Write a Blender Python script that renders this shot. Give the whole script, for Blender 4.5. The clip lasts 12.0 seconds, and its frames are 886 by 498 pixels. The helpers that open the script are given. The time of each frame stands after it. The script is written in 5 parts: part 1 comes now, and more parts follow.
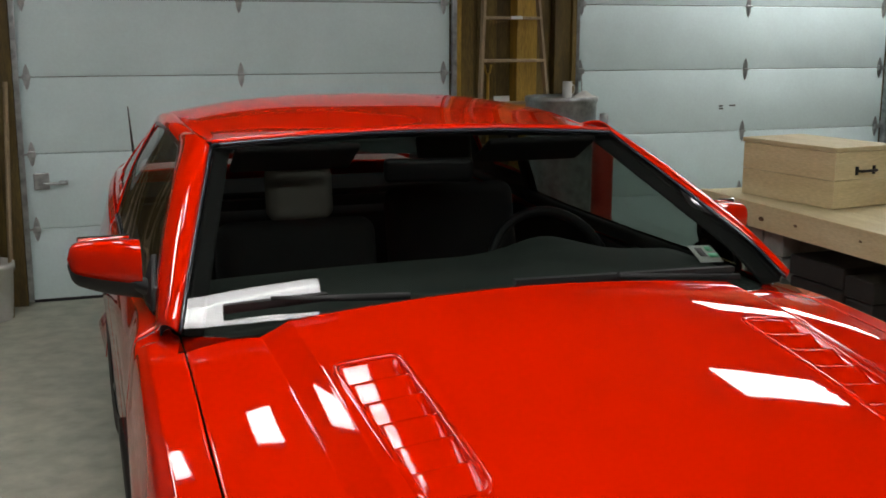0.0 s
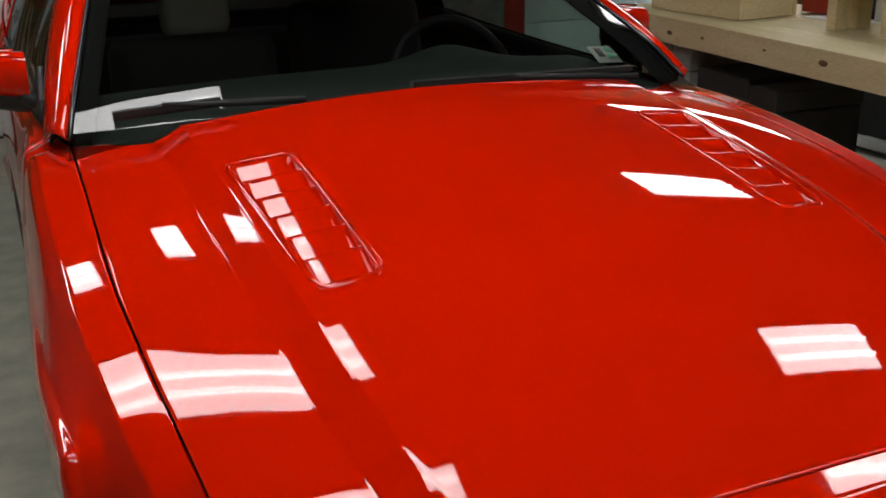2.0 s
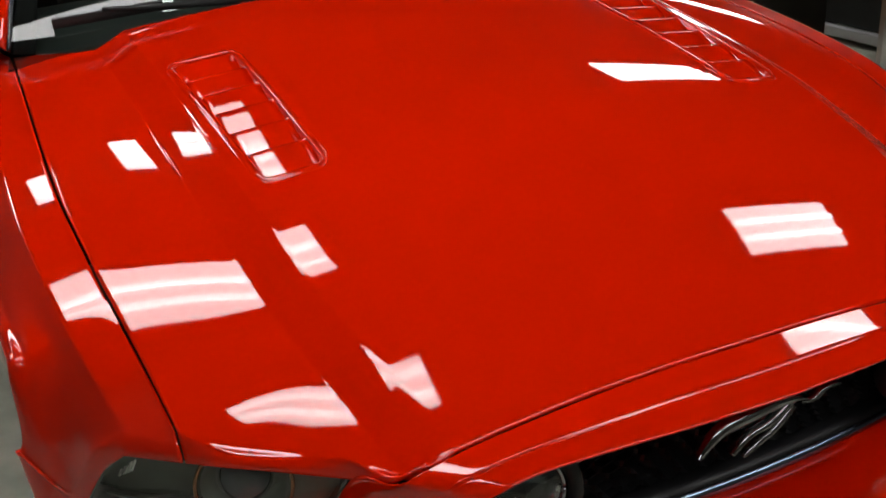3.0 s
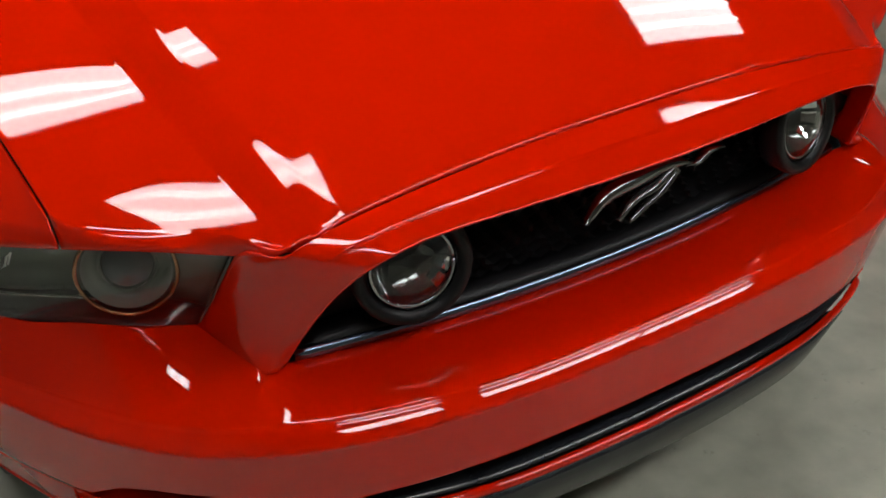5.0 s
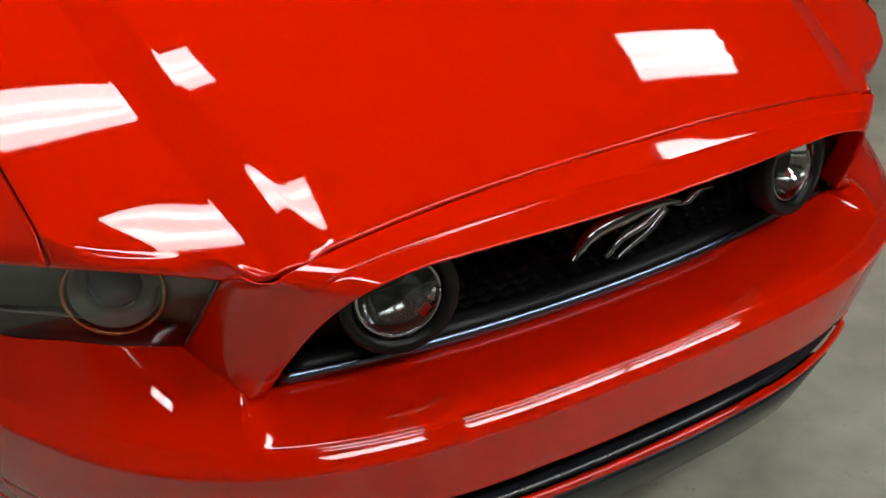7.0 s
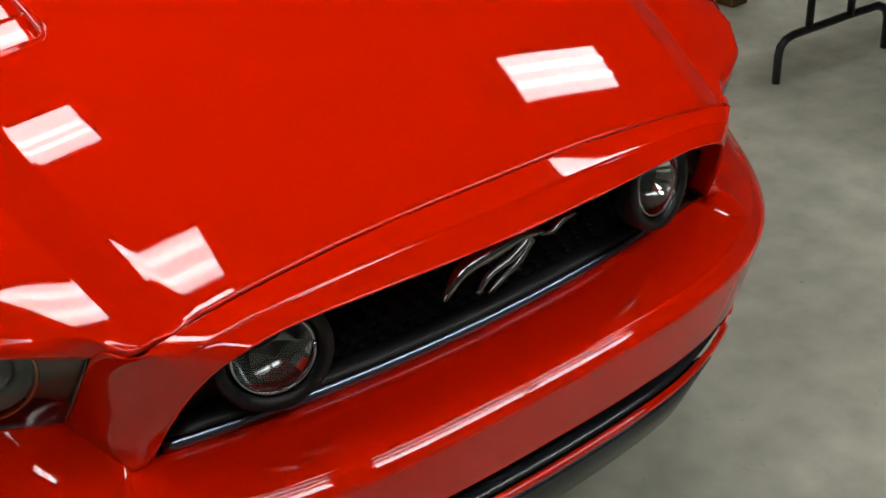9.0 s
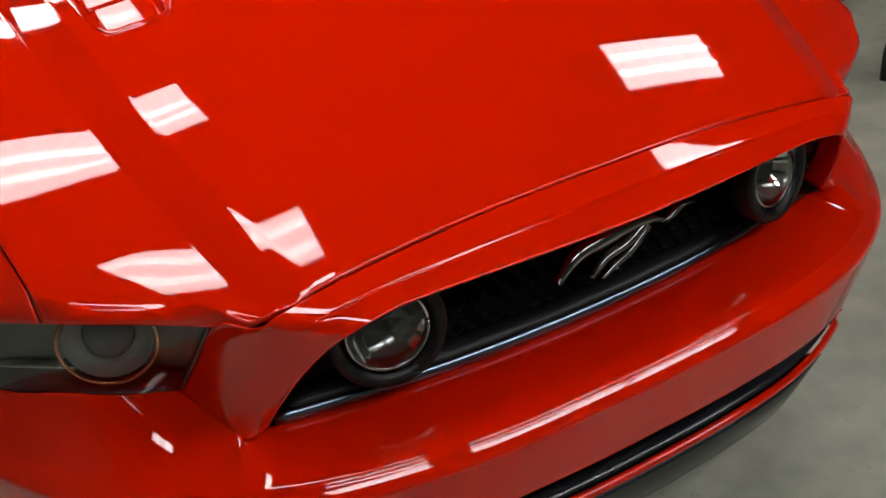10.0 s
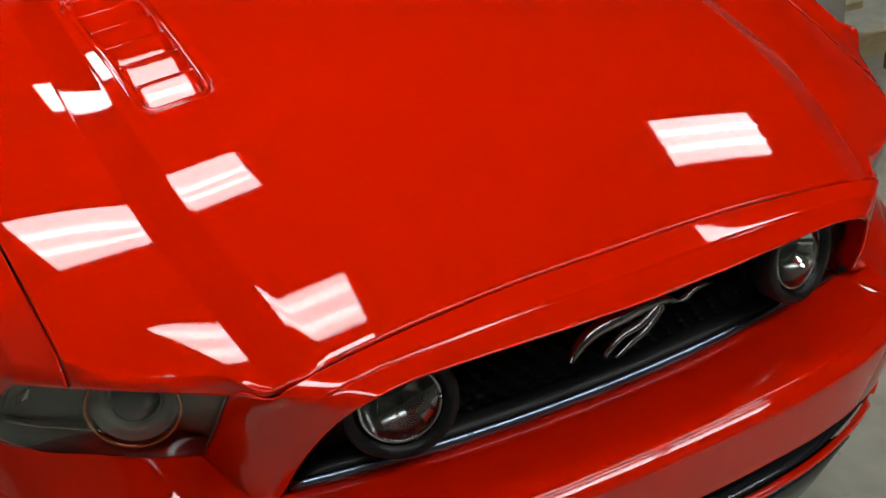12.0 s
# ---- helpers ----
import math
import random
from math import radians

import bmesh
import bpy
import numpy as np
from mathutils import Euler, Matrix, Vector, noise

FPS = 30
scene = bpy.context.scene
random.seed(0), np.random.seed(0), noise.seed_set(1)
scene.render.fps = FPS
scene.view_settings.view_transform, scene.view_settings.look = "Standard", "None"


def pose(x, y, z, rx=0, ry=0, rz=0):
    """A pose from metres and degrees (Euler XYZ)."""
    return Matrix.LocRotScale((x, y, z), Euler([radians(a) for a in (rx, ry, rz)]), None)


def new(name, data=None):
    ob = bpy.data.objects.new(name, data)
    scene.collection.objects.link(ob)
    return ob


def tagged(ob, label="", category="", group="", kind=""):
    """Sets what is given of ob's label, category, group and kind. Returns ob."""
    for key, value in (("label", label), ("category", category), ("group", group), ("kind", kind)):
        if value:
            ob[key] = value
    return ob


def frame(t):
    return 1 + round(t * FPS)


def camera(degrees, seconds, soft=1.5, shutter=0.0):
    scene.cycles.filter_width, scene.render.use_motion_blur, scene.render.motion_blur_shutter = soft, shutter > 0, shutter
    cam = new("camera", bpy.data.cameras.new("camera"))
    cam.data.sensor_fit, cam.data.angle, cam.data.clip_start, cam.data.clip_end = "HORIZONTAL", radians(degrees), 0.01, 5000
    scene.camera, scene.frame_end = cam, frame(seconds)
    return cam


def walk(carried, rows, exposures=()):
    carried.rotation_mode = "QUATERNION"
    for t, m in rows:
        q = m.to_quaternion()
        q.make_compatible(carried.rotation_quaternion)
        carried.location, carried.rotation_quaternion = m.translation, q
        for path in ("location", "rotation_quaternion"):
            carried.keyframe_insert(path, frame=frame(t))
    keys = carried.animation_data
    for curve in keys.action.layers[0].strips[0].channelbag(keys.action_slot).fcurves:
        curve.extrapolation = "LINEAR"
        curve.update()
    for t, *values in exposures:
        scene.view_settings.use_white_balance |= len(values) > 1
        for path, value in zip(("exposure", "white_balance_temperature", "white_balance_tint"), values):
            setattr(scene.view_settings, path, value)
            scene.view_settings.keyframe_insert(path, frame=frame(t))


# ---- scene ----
cam = camera(44.25, 12.0, soft=1.7)
PATH = [
    (0, pose(-1.006, -0.750, 1.639, 78.73, -0.10, -20.27)),
    (0.5, pose(-0.992, -0.751, 1.642, 79.81, 0.12, -20.36)),
    (1, pose(-0.973, -0.758, 1.606, 75.82, 0.13, -21.96)),
    (1.5, pose(-0.970, -0.784, 1.562, 72.28, 0.18, -22.48)),
    (2, pose(-0.957, -0.797, 1.547, 70.55, 0.64, -24.43)),
    (2.5, pose(-0.930, -0.829, 1.540, 69.69, 1.14, -26.50)),
    (3, pose(-0.905, -0.822, 1.493, 66.22, 2.93, -26.14)),
    (3.5, pose(-0.876, -0.840, 1.440, 61.54, 2.99, -29.50)),
    (3.7, pose(-0.872, -0.858, 1.418, 61.32, 2.58, -30.07)),
    (5.3, pose(-0.889, -0.849, 1.385, 56.86, 2.80, -31.44)),
    (5.5, pose(-0.888, -0.851, 1.377, 56.43, 2.72, -31.26)),
    (6, pose(-0.879, -0.865, 1.363, 57.04, 1.84, -32.44)),
    (6.5, pose(-0.877, -0.856, 1.383, 57.14, 1.71, -32.55)),
    (7, pose(-0.881, -0.854, 1.406, 59.08, 0.95, -30.70)),
    (7.5, pose(-0.862, -0.856, 1.398, 57.53, 3.71, -33.36)),
    (7.7, pose(-0.844, -0.858, 1.412, 58.21, 4.51, -36.92)),
    (9.3, pose(-0.801, -0.893, 1.460, 59.15, 3.51, -36.13)),
    (9.5, pose(-0.820, -0.887, 1.454, 59.02, 3.62, -35.55)),
    (10, pose(-0.848, -0.866, 1.449, 59.00, 4.12, -31.99)),
    (10.5, pose(-0.860, -0.847, 1.456, 60.40, 3.54, -31.78)),
    (11, pose(-0.843, -0.852, 1.465, 60.32, 4.87, -32.65)),
    (11.5, pose(-0.894, -0.876, 1.472, 58.83, 1.61, -36.11)),
    (12, pose(-0.786, -0.928, 1.487, 62.29, 4.99, -27.88)),
]
EXPOSURES = [(0, 0.20), (0.5, 0.32), (1, 0.37), (1.5, 0.10), (2, -0.10), (2.5, -0.10), (3, -0.09), (3.5, 0.00), (5.5, 0.25), (6, 0.35),
             (6.5, 0.43), (7, 0.37), (7.5, 0.32), (9.5, 0.15), (10, 0.11), (10.5, 0.07), (11, 0.07), (11.5, 0.15), (12, 0.13)]
walk(cam, PATH, [(t, stops, 6800, 10) for t, stops in EXPOSURES])

# ---- light ----
world = bpy.data.worlds.new("world")
scene.world = world
world.use_nodes = True
world.node_tree.nodes["Background"].inputs[0].default_value = (0.5, 0.55, 0.6, 1)
world.node_tree.nodes["Background"].inputs[1].default_value = 0.02


# ---- materials ----
def material(name, color, rough=0.5, metal=0.0, coat=0.0, vary=0.12, scale=6.0, grain=0.0, grain_scale=120.0,
             bump=0.0, emit=None, strength=0.0, spec=0.5, second=None, stretch=(1, 1, 1), obj_random=0.0, rough_vary=0.0, coat_rough=0.02):
    m = bpy.data.materials.new(name)
    m.use_nodes = True
    nt = m.node_tree
    b = nt.nodes["Principled BSDF"]
    b.inputs["Roughness"].default_value = rough
    b.inputs["Metallic"].default_value = metal
    b.inputs["Coat Weight"].default_value = coat
    b.inputs["Coat Roughness"].default_value = coat_rough
    b.inputs["Coat IOR"].default_value = 1.54
    b.inputs["Specular IOR Level"].default_value = spec
    tc = nt.nodes.new("ShaderNodeTexCoord")
    mp = nt.nodes.new("ShaderNodeMapping")
    mp.inputs["Scale"].default_value = stretch
    nt.links.new(tc.outputs["Object"], mp.inputs["Vector"])
    n1 = nt.nodes.new("ShaderNodeTexNoise")
    n1.inputs["Scale"].default_value = scale
    n1.inputs["Detail"].default_value = 5
    nt.links.new(mp.outputs[0], n1.inputs["Vector"])
    ramp = nt.nodes.new("ShaderNodeMix")
    ramp.data_type = "RGBA"
    c2 = second or tuple(max(0.0, c * (1 - 2 * vary)) for c in color)
    c1 = color if second else tuple(min(1.0, c * (1 + vary)) for c in color)
    ramp.inputs[6].default_value = (*c2, 1)
    ramp.inputs[7].default_value = (*c1, 1)
    mr = nt.nodes.new("ShaderNodeMapRange")
    mr.inputs["From Min"].default_value = 0.3
    mr.inputs["From Max"].default_value = 0.7
    nt.links.new(n1.outputs["Fac"], mr.inputs["Value"])
    nt.links.new(mr.outputs[0], ramp.inputs[0])
    out = ramp.outputs[2]
    n2 = nt.nodes.new("ShaderNodeTexNoise")
    n2.inputs["Scale"].default_value = grain_scale
    n2.inputs["Detail"].default_value = 3
    nt.links.new(mp.outputs[0], n2.inputs["Vector"])
    if grain:
        mx = nt.nodes.new("ShaderNodeMix")
        mx.data_type, mx.blend_type = "RGBA", "MULTIPLY"
        mx.inputs[0].default_value = 1.0
        g = nt.nodes.new("ShaderNodeMapRange")
        g.inputs["From Min"].default_value, g.inputs["From Max"].default_value = 0.3, 0.7
        g.inputs["To Min"].default_value, g.inputs["To Max"].default_value = 1 - grain, 1 + grain * 0.5
        nt.links.new(n2.outputs["Fac"], g.inputs["Value"])
        nt.links.new(out, mx.inputs[6])
        nt.links.new(g.outputs[0], mx.inputs[7])
        out = mx.outputs[2]
    if obj_random:
        oi = nt.nodes.new("ShaderNodeObjectInfo")
        hs = nt.nodes.new("ShaderNodeHueSaturation")
        r = nt.nodes.new("ShaderNodeMapRange")
        r.inputs["To Min"].default_value, r.inputs["To Max"].default_value = 1 - obj_random, 1 + obj_random
        nt.links.new(oi.outputs["Random"], r.inputs["Value"])
        nt.links.new(r.outputs[0], hs.inputs["Value"])
        nt.links.new(out, hs.inputs["Color"])
        out = hs.outputs["Color"]
    nt.links.new(out, b.inputs["Base Color"])
    if rough_vary:
        rr = nt.nodes.new("ShaderNodeMapRange")
        rr.inputs["To Min"].default_value, rr.inputs["To Max"].default_value = rough - rough_vary, rough + rough_vary
        nt.links.new(n1.outputs["Fac"], rr.inputs["Value"])
        nt.links.new(rr.outputs[0], b.inputs["Roughness"])
    if bump:
        bp = nt.nodes.new("ShaderNodeBump")
        bp.inputs["Strength"].default_value = bump
        bp.inputs["Distance"].default_value = 0.003
        nt.links.new(n2.outputs["Fac"], bp.inputs["Height"])
        nt.links.new(bp.outputs[0], b.inputs["Normal"])
    if emit:
        b.inputs["Emission Color"].default_value = (*emit, 1)
        b.inputs["Emission Strength"].default_value = strength
    return m


def glass(name, color=(1, 1, 1), rough=0.0, tint=0.5):
    """Thin pane: a mirror-like gloss over tinted see-through."""
    m = bpy.data.materials.new(name)
    m.use_nodes = True
    nt = m.node_tree
    nt.nodes.remove(nt.nodes["Principled BSDF"])
    out = nt.nodes["Material Output"]
    tr = nt.nodes.new("ShaderNodeBsdfTransparent")
    tr.inputs[0].default_value = (*[c * tint for c in color], 1)
    gl = nt.nodes.new("ShaderNodeBsdfGlossy")
    gl.inputs["Roughness"].default_value = rough
    lw = nt.nodes.new("ShaderNodeLayerWeight")
    lw.inputs[0].default_value = 0.5
    pw = nt.nodes.new("ShaderNodeMath")
    pw.operation = "POWER"
    pw.inputs[1].default_value = 5.0
    nt.links.new(lw.outputs["Facing"], pw.inputs[0])
    fr = nt.nodes.new("ShaderNodeMath")
    fr.operation = "MULTIPLY_ADD"
    fr.inputs[1].default_value, fr.inputs[2].default_value = 0.92, 0.06
    nt.links.new(pw.outputs[0], fr.inputs[0])
    mx = nt.nodes.new("ShaderNodeMixShader")
    nt.links.new(fr.outputs[0], mx.inputs[0])
    nt.links.new(tr.outputs[0], mx.inputs[1])
    nt.links.new(gl.outputs[0], mx.inputs[2])
    nt.links.new(mx.outputs[0], out.inputs[0])
    return m


RED = material("red_paint", (0.66, 0.0100, 0.0002), rough=0.35, coat=1.0, vary=0.02, scale=2, spec=0.0)
BLACK = material("black_plastic", (0.007, 0.007, 0.008), rough=0.42, vary=0.2, grain=0.2, grain_scale=300, bump=0.05, spec=0.25)
GRILLE = material("grille_plastic", (0.011, 0.011, 0.012), rough=0.28, vary=0.2, spec=0.6)
SATIN = material("satin_black_trim", (0.016, 0.018, 0.022), rough=0.2, vary=0.15, spec=0.6)
RUBBER = material("black_rubber", (0.012, 0.012, 0.012), rough=0.6, vary=0.2, bump=0.1)
CHROME = material("chrome", (0.75, 0.76, 0.78), rough=0.06, metal=1.0, vary=0.03)
GLOSSBLACK = material("satin_chin_trim", (0.17, 0.215, 0.29), rough=0.22, metal=1.0, vary=0.1)
SMOKE = material("smoked_mirror", (0.10, 0.11, 0.11), rough=0.12, metal=1.0, vary=0.1)
DARKCHROME = material("smoked_chrome", (0.34, 0.34, 0.36), rough=0.10, metal=1.0, vary=0.05)
EMBLEM = material("tarnished_chrome", (0.21, 0.20, 0.205), rough=0.16, metal=1.0, vary=0.1)
MIRROR = material("mirror_glass", (0.85, 0.87, 0.88), rough=0.01, metal=1.0, vary=0.01)
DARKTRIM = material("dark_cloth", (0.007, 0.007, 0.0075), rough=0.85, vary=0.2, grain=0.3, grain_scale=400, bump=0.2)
DASH = material("dash_vinyl", (0.036, 0.047, 0.041), rough=0.6, vary=0.15, grain=0.25, grain_scale=500, bump=0.2)
LITREST = material("lit_head_rest", (0.34, 0.31, 0.27), rough=0.9, vary=0.1, grain=0.15, grain_scale=500)
SCREEN = glass("windscreen_glass", (0.86, 0.95, 0.90), tint=0.46)
REARGLASS = glass("rear_glass", (0.86, 0.95, 0.92), tint=0.13)
SIDEGLASS = glass("side_glass", (0.86, 0.95, 0.92), tint=0.85)
CLEAR = glass("clear_lens", (1, 1, 1), tint=0.96)
LENS = glass("lamp_lens", (0.95, 0.97, 0.97), tint=0.9)
LAMPGREY = material("lamp_housing", (0.26, 0.29, 0.25), rough=0.3, vary=0.2)
LAMPDARK = material("lamp_bezel", (0.16, 0.165, 0.145), rough=0.25, vary=0.2)
COPPER = material("copper_ring", (0.55, 0.26, 0.13), rough=0.15, metal=1.0, vary=0.1)
WHITE = material("white_steel_door", (0.74, 0.885, 0.89), rough=0.45, vary=0.05, scale=1.5, grain=0.03, grain_scale=60, bump=0.06)
STEEL = material("galvanised_steel", (0.42, 0.44, 0.44), rough=0.38, metal=0.9, vary=0.2, scale=20, bump=0.05)
IRON = material("dark_iron", (0.03, 0.03, 0.032), rough=0.45, metal=0.6, vary=0.3, scale=30)
PINE = material("pine_board", (0.66, 0.57, 0.345), rough=0.55, scale=3.0, second=(0.57, 0.465, 0.25), grain=0.16, grain_scale=40, bump=0.06, stretch=(6, 0.8, 6), obj_random=0.06)
PINE_X = material("pine_board_cross", (0.66, 0.57, 0.345), rough=0.55, scale=3.0, second=(0.57, 0.465, 0.25), grain=0.16, grain_scale=40, bump=0.06, stretch=(0.8, 6, 6), obj_random=0.06)
OLDWOOD = material("stained_timber", (0.17, 0.112, 0.022), rough=0.7, scale=2.5, second=(0.070, 0.043, 0.008), grain=0.35, grain_scale=30, bump=0.3, stretch=(6, 6, 0.7), obj_random=0.25)
GOLDWOOD = material("varnished_timber", (0.50, 0.31, 0.045), rough=0.5, scale=3, second=(0.33, 0.19, 0.022), grain=0.3, grain_scale=25, bump=0.2, stretch=(5, 5, 0.8))
PALEWALL = material("pale_wall", (0.52, 0.51, 0.47), rough=0.8, vary=0.06, scale=1.2, grain=0.05, grain_scale=80, bump=0.1)
CLOTH = material("white_cloth", (0.66, 0.66, 0.62), rough=0.9, vary=0.08, scale=20, bump=0.2)
DARKBLUE = material("dark_blue_plastic", (0.03, 0.04, 0.055), rough=0.4, vary=0.2)
LADDER = material("ladder_wood", (0.36, 0.26, 0.15), rough=0.6, scale=4, grain=0.25, grain_scale=40, bump=0.15, stretch=(5, 5, 0.8))
DRYWALL = material("painted_wall", (0.13, 0.12, 0.10), rough=0.8, vary=0.06, scale=1.2, grain=0.05, grain_scale=80, bump=0.1)
CEIL = material("ceiling_board", (0.052, 0.040, 0.022), rough=0.85, scale=1.5, second=(0.034, 0.024, 0.012), grain=0.3, grain_scale=25)
LAMPWHITE = material("lamp_enamel", (0.8, 0.8, 0.8), rough=0.4, vary=0.02)
TUBE = material("fluorescent_tube", (0.9, 0.9, 0.9), rough=0.4, emit=(0.95, 0.99, 1.0), strength=16.0)
DIFFUSER = material("lamp_diffuser", (0.9, 0.9, 0.9), rough=0.4, emit=(0.96, 0.97, 1.0), strength=9.8)
BUCKET = material("white_plastic", (0.62, 0.62, 0.58), rough=0.45, vary=0.08, scale=8)
CARTON = material("dark_carton", (0.020, 0.018, 0.016), rough=0.8, vary=0.25, scale=5)
GREYBIN = material("grey_case", (0.26, 0.27, 0.25), rough=0.55, vary=0.2, scale=8)
PAPER = material("paper_label", (0.7, 0.7, 0.66), rough=0.7, vary=0.05)
GREEN = material("green_ink", (0.05, 0.22, 0.12), rough=0.6)
INK = material("dark_ink", (0.03, 0.03, 0.03), rough=0.6)
REDTOOL = material("red_enamel", (0.38, 0.03, 0.015), rough=0.4, vary=0.1)
PRIMER = material("silver_plastic", (0.5, 0.5, 0.5), rough=0.35, vary=0.05)


def concrete():
    m = material("concrete_floor", (0.45, 0.455, 0.365), rough=0.55, vary=0.10, scale=1.4, grain=0.22, grain_scale=9, bump=0.12, rough_vary=0.12)
    nt = m.node_tree
    b = nt.nodes["Principled BSDF"]
    src = b.inputs["Base Color"].links[0].from_socket
    tc = nt.nodes.new("ShaderNodeTexCoord")
    v = nt.nodes.new("ShaderNodeTexNoise")
    v.inputs["Scale"].default_value = 26
    v.inputs["Detail"].default_value = 8
    v.inputs["Roughness"].default_value = 0.7
    nt.links.new(tc.outputs["Object"], v.inputs["Vector"])
    r = nt.nodes.new("ShaderNodeMapRange")
    r.inputs["From Min"].default_value, r.inputs["From Max"].default_value = 0.62, 0.74
    r.inputs["To Min"].default_value, r.inputs["To Max"].default_value = 1.0, 0.55
    nt.links.new(v.outputs["Fac"], r.inputs["Value"])
    mx = nt.nodes.new("ShaderNodeMix")
    mx.data_type, mx.blend_type = "RGBA", "MULTIPLY"
    mx.inputs[0].default_value = 1.0
    nt.links.new(src, mx.inputs[6])
    nt.links.new(r.outputs[0], mx.inputs[7])
    nt.links.new(mx.outputs[2], b.inputs["Base Color"])
    return m


CONCRETE = concrete()


# ---- building blocks ----
def finish(ob, mat, smooth=True):
    ob.data.materials.append(mat)
    if smooth:
        ob.data.shade_smooth()
    return ob


def part(name, bm, mat, parent=None, label="", smooth=True):
    me = bpy.data.meshes.new(name)
    bm.normal_update()
    bm.to_mesh(me)
    bm.free()
    ob = finish(new(name, me), mat, smooth)
    if parent:
        ob.parent = parent
    if label:
        ob["label"] = label
    return ob


def thing(name, label, category, m=None, group="", kind=""):
    ob = new(name)
    ob.empty_display_size = 0.1
    if m:
        ob.matrix_world = m
    return tagged(ob, label, category, group, kind)


def bar(bm, p, q, w, h=None, up=(0, 0, 1)):
    """A rectangular bar from p to q."""
    p, q = Vector(p), Vector(q)
    h = h or w
    d = (q - p).normalized()
    upv = Vector(up)
    if abs(d.dot(upv)) > 0.98:
        upv = Vector((0, 1, 0))
    s = d.cross(upv).normalized()
    u = s.cross(d).normalized()
    vs = []
    for c in (p, q):
        for a, b in ((-1, -1), (1, -1), (1, 1), (-1, 1)):
            vs.append(bm.verts.new(c + s * (a * w / 2) + u * (b * h / 2)))
    for f in ((0, 1, 2, 3), (7, 6, 5, 4), (0, 4, 5, 1), (1, 5, 6, 2), (2, 6, 7, 3), (3, 7, 4, 0)):
        bm.faces.new([vs[i] for i in f])


def box(bm, lo, hi, bevel=0.0, seg=2):
    made = bmesh.ops.create_cube(bm, size=1.0)["verts"]
    for v in made:
        v.co = Vector([l + (c + 0.5) * (h - l) for l, h, c in zip(lo, hi, v.co)])
    if bevel:
        es = {e for v in made for e in v.link_edges}
        bmesh.ops.bevel(bm, geom=list(es), offset=bevel, segments=seg, affect="EDGES", profile=0.5)


def boxed(lo, hi, bevel=0.0, seg=2):
    bm = bmesh.new()
    box(bm, lo, hi, bevel, seg)
    return bm


def rod(bm, pts, r, n=10, r2=None):
    """A round rod along a polyline."""
    pts = [Vector(p) for p in pts]
    rings = []
    for i, p in enumerate(pts):
        d = (pts[min(i + 1, len(pts) - 1)] - pts[max(i - 1, 0)]).normalized()
        a = d.orthogonal().normalized() if i == 0 else (a - d * a.dot(d)).normalized()
        b = d.cross(a)
        rr = r if r2 is None else r + (r2 - r) * i / (len(pts) - 1)
        rings.append([bm.verts.new(p + (a * math.cos(k * math.tau / n) + b * math.sin(k * math.tau / n)) * rr) for k in range(n)])
    for ra, rb in zip(rings, rings[1:]):
        for k in range(n):
            bm.faces.new((ra[k], ra[(k + 1) % n], rb[(k + 1) % n], rb[k]))
    bm.faces.new(rings[0][::-1])
    bm.faces.new(rings[-1])


def lathe(bm, prof, n=32, m=Matrix()):
    """Turns (radius, height) pairs round z."""
    rings = [[bm.verts.new(m @ Vector((r * math.cos(k * math.tau / n), r * math.sin(k * math.tau / n), z))) for k in range(n)] for r, z in prof]
    for ra, rb in zip(rings, rings[1:]):
        for k in range(n):
            bm.faces.new((ra[k], ra[(k + 1) % n], rb[(k + 1) % n], rb[k]))
    return rings


def sheet(f, nu, nv, thick=0.004, keep=None):
    """A surface f(u, v), u and v from 0 to 1, given thickness."""
    bm = bmesh.new()
    vs = [[bm.verts.new(f(i / nu, j / nv)) for j in range(nv + 1)] for i in range(nu + 1)]
    for i in range(nu):
        for j in range(nv):
            if keep and not keep((i + 0.5) / nu, (j + 0.5) / nv):
                continue
            quad = []
            for v in (vs[i][j], vs[i + 1][j], vs[i + 1][j + 1], vs[i][j + 1]):
                if all((v.co - w.co).length > 1e-6 for w in quad):
                    quad.append(v)
            if len(quad) > 2:
                bm.faces.new(quad)
    loose = [v for v in bm.verts if not v.link_faces]
    bmesh.ops.delete(bm, geom=loose, context="VERTS")
    return bm


def skin(name, f, nu, nv, mat, parent, label="", thick=0.004, keep=None):
    ob = part(name, sheet(f, nu, nv, keep=keep), mat, parent, label)
    if thick:
        s = ob.modifiers.new("thickness", "SOLIDIFY")
        s.thickness, s.offset = thick, 0.0
        s.use_rim = True
    return ob


def spline(pts, t):
    """Smooth curve through pts (numbers or vectors), t from 0 to 1."""
    n = len(pts) - 1
    x = min(max(t, 0.0), 1.0) * n
    i = min(int(x), n - 1)
    a = x - i
    p1, p2 = pts[i], pts[i + 1]
    p0 = pts[i - 1] if i > 0 else p1 * 2 - p2
    p3 = pts[i + 2] if i + 2 <= n else p2 * 2 - p1
    return (p1 * 2 + (p2 - p0) * a + (p0 * 2 - p1 * 5 + p2 * 4 - p3) * a ** 2 + (p1 * 3 - p0 - p2 * 3 + p3) * a ** 3) * 0.5


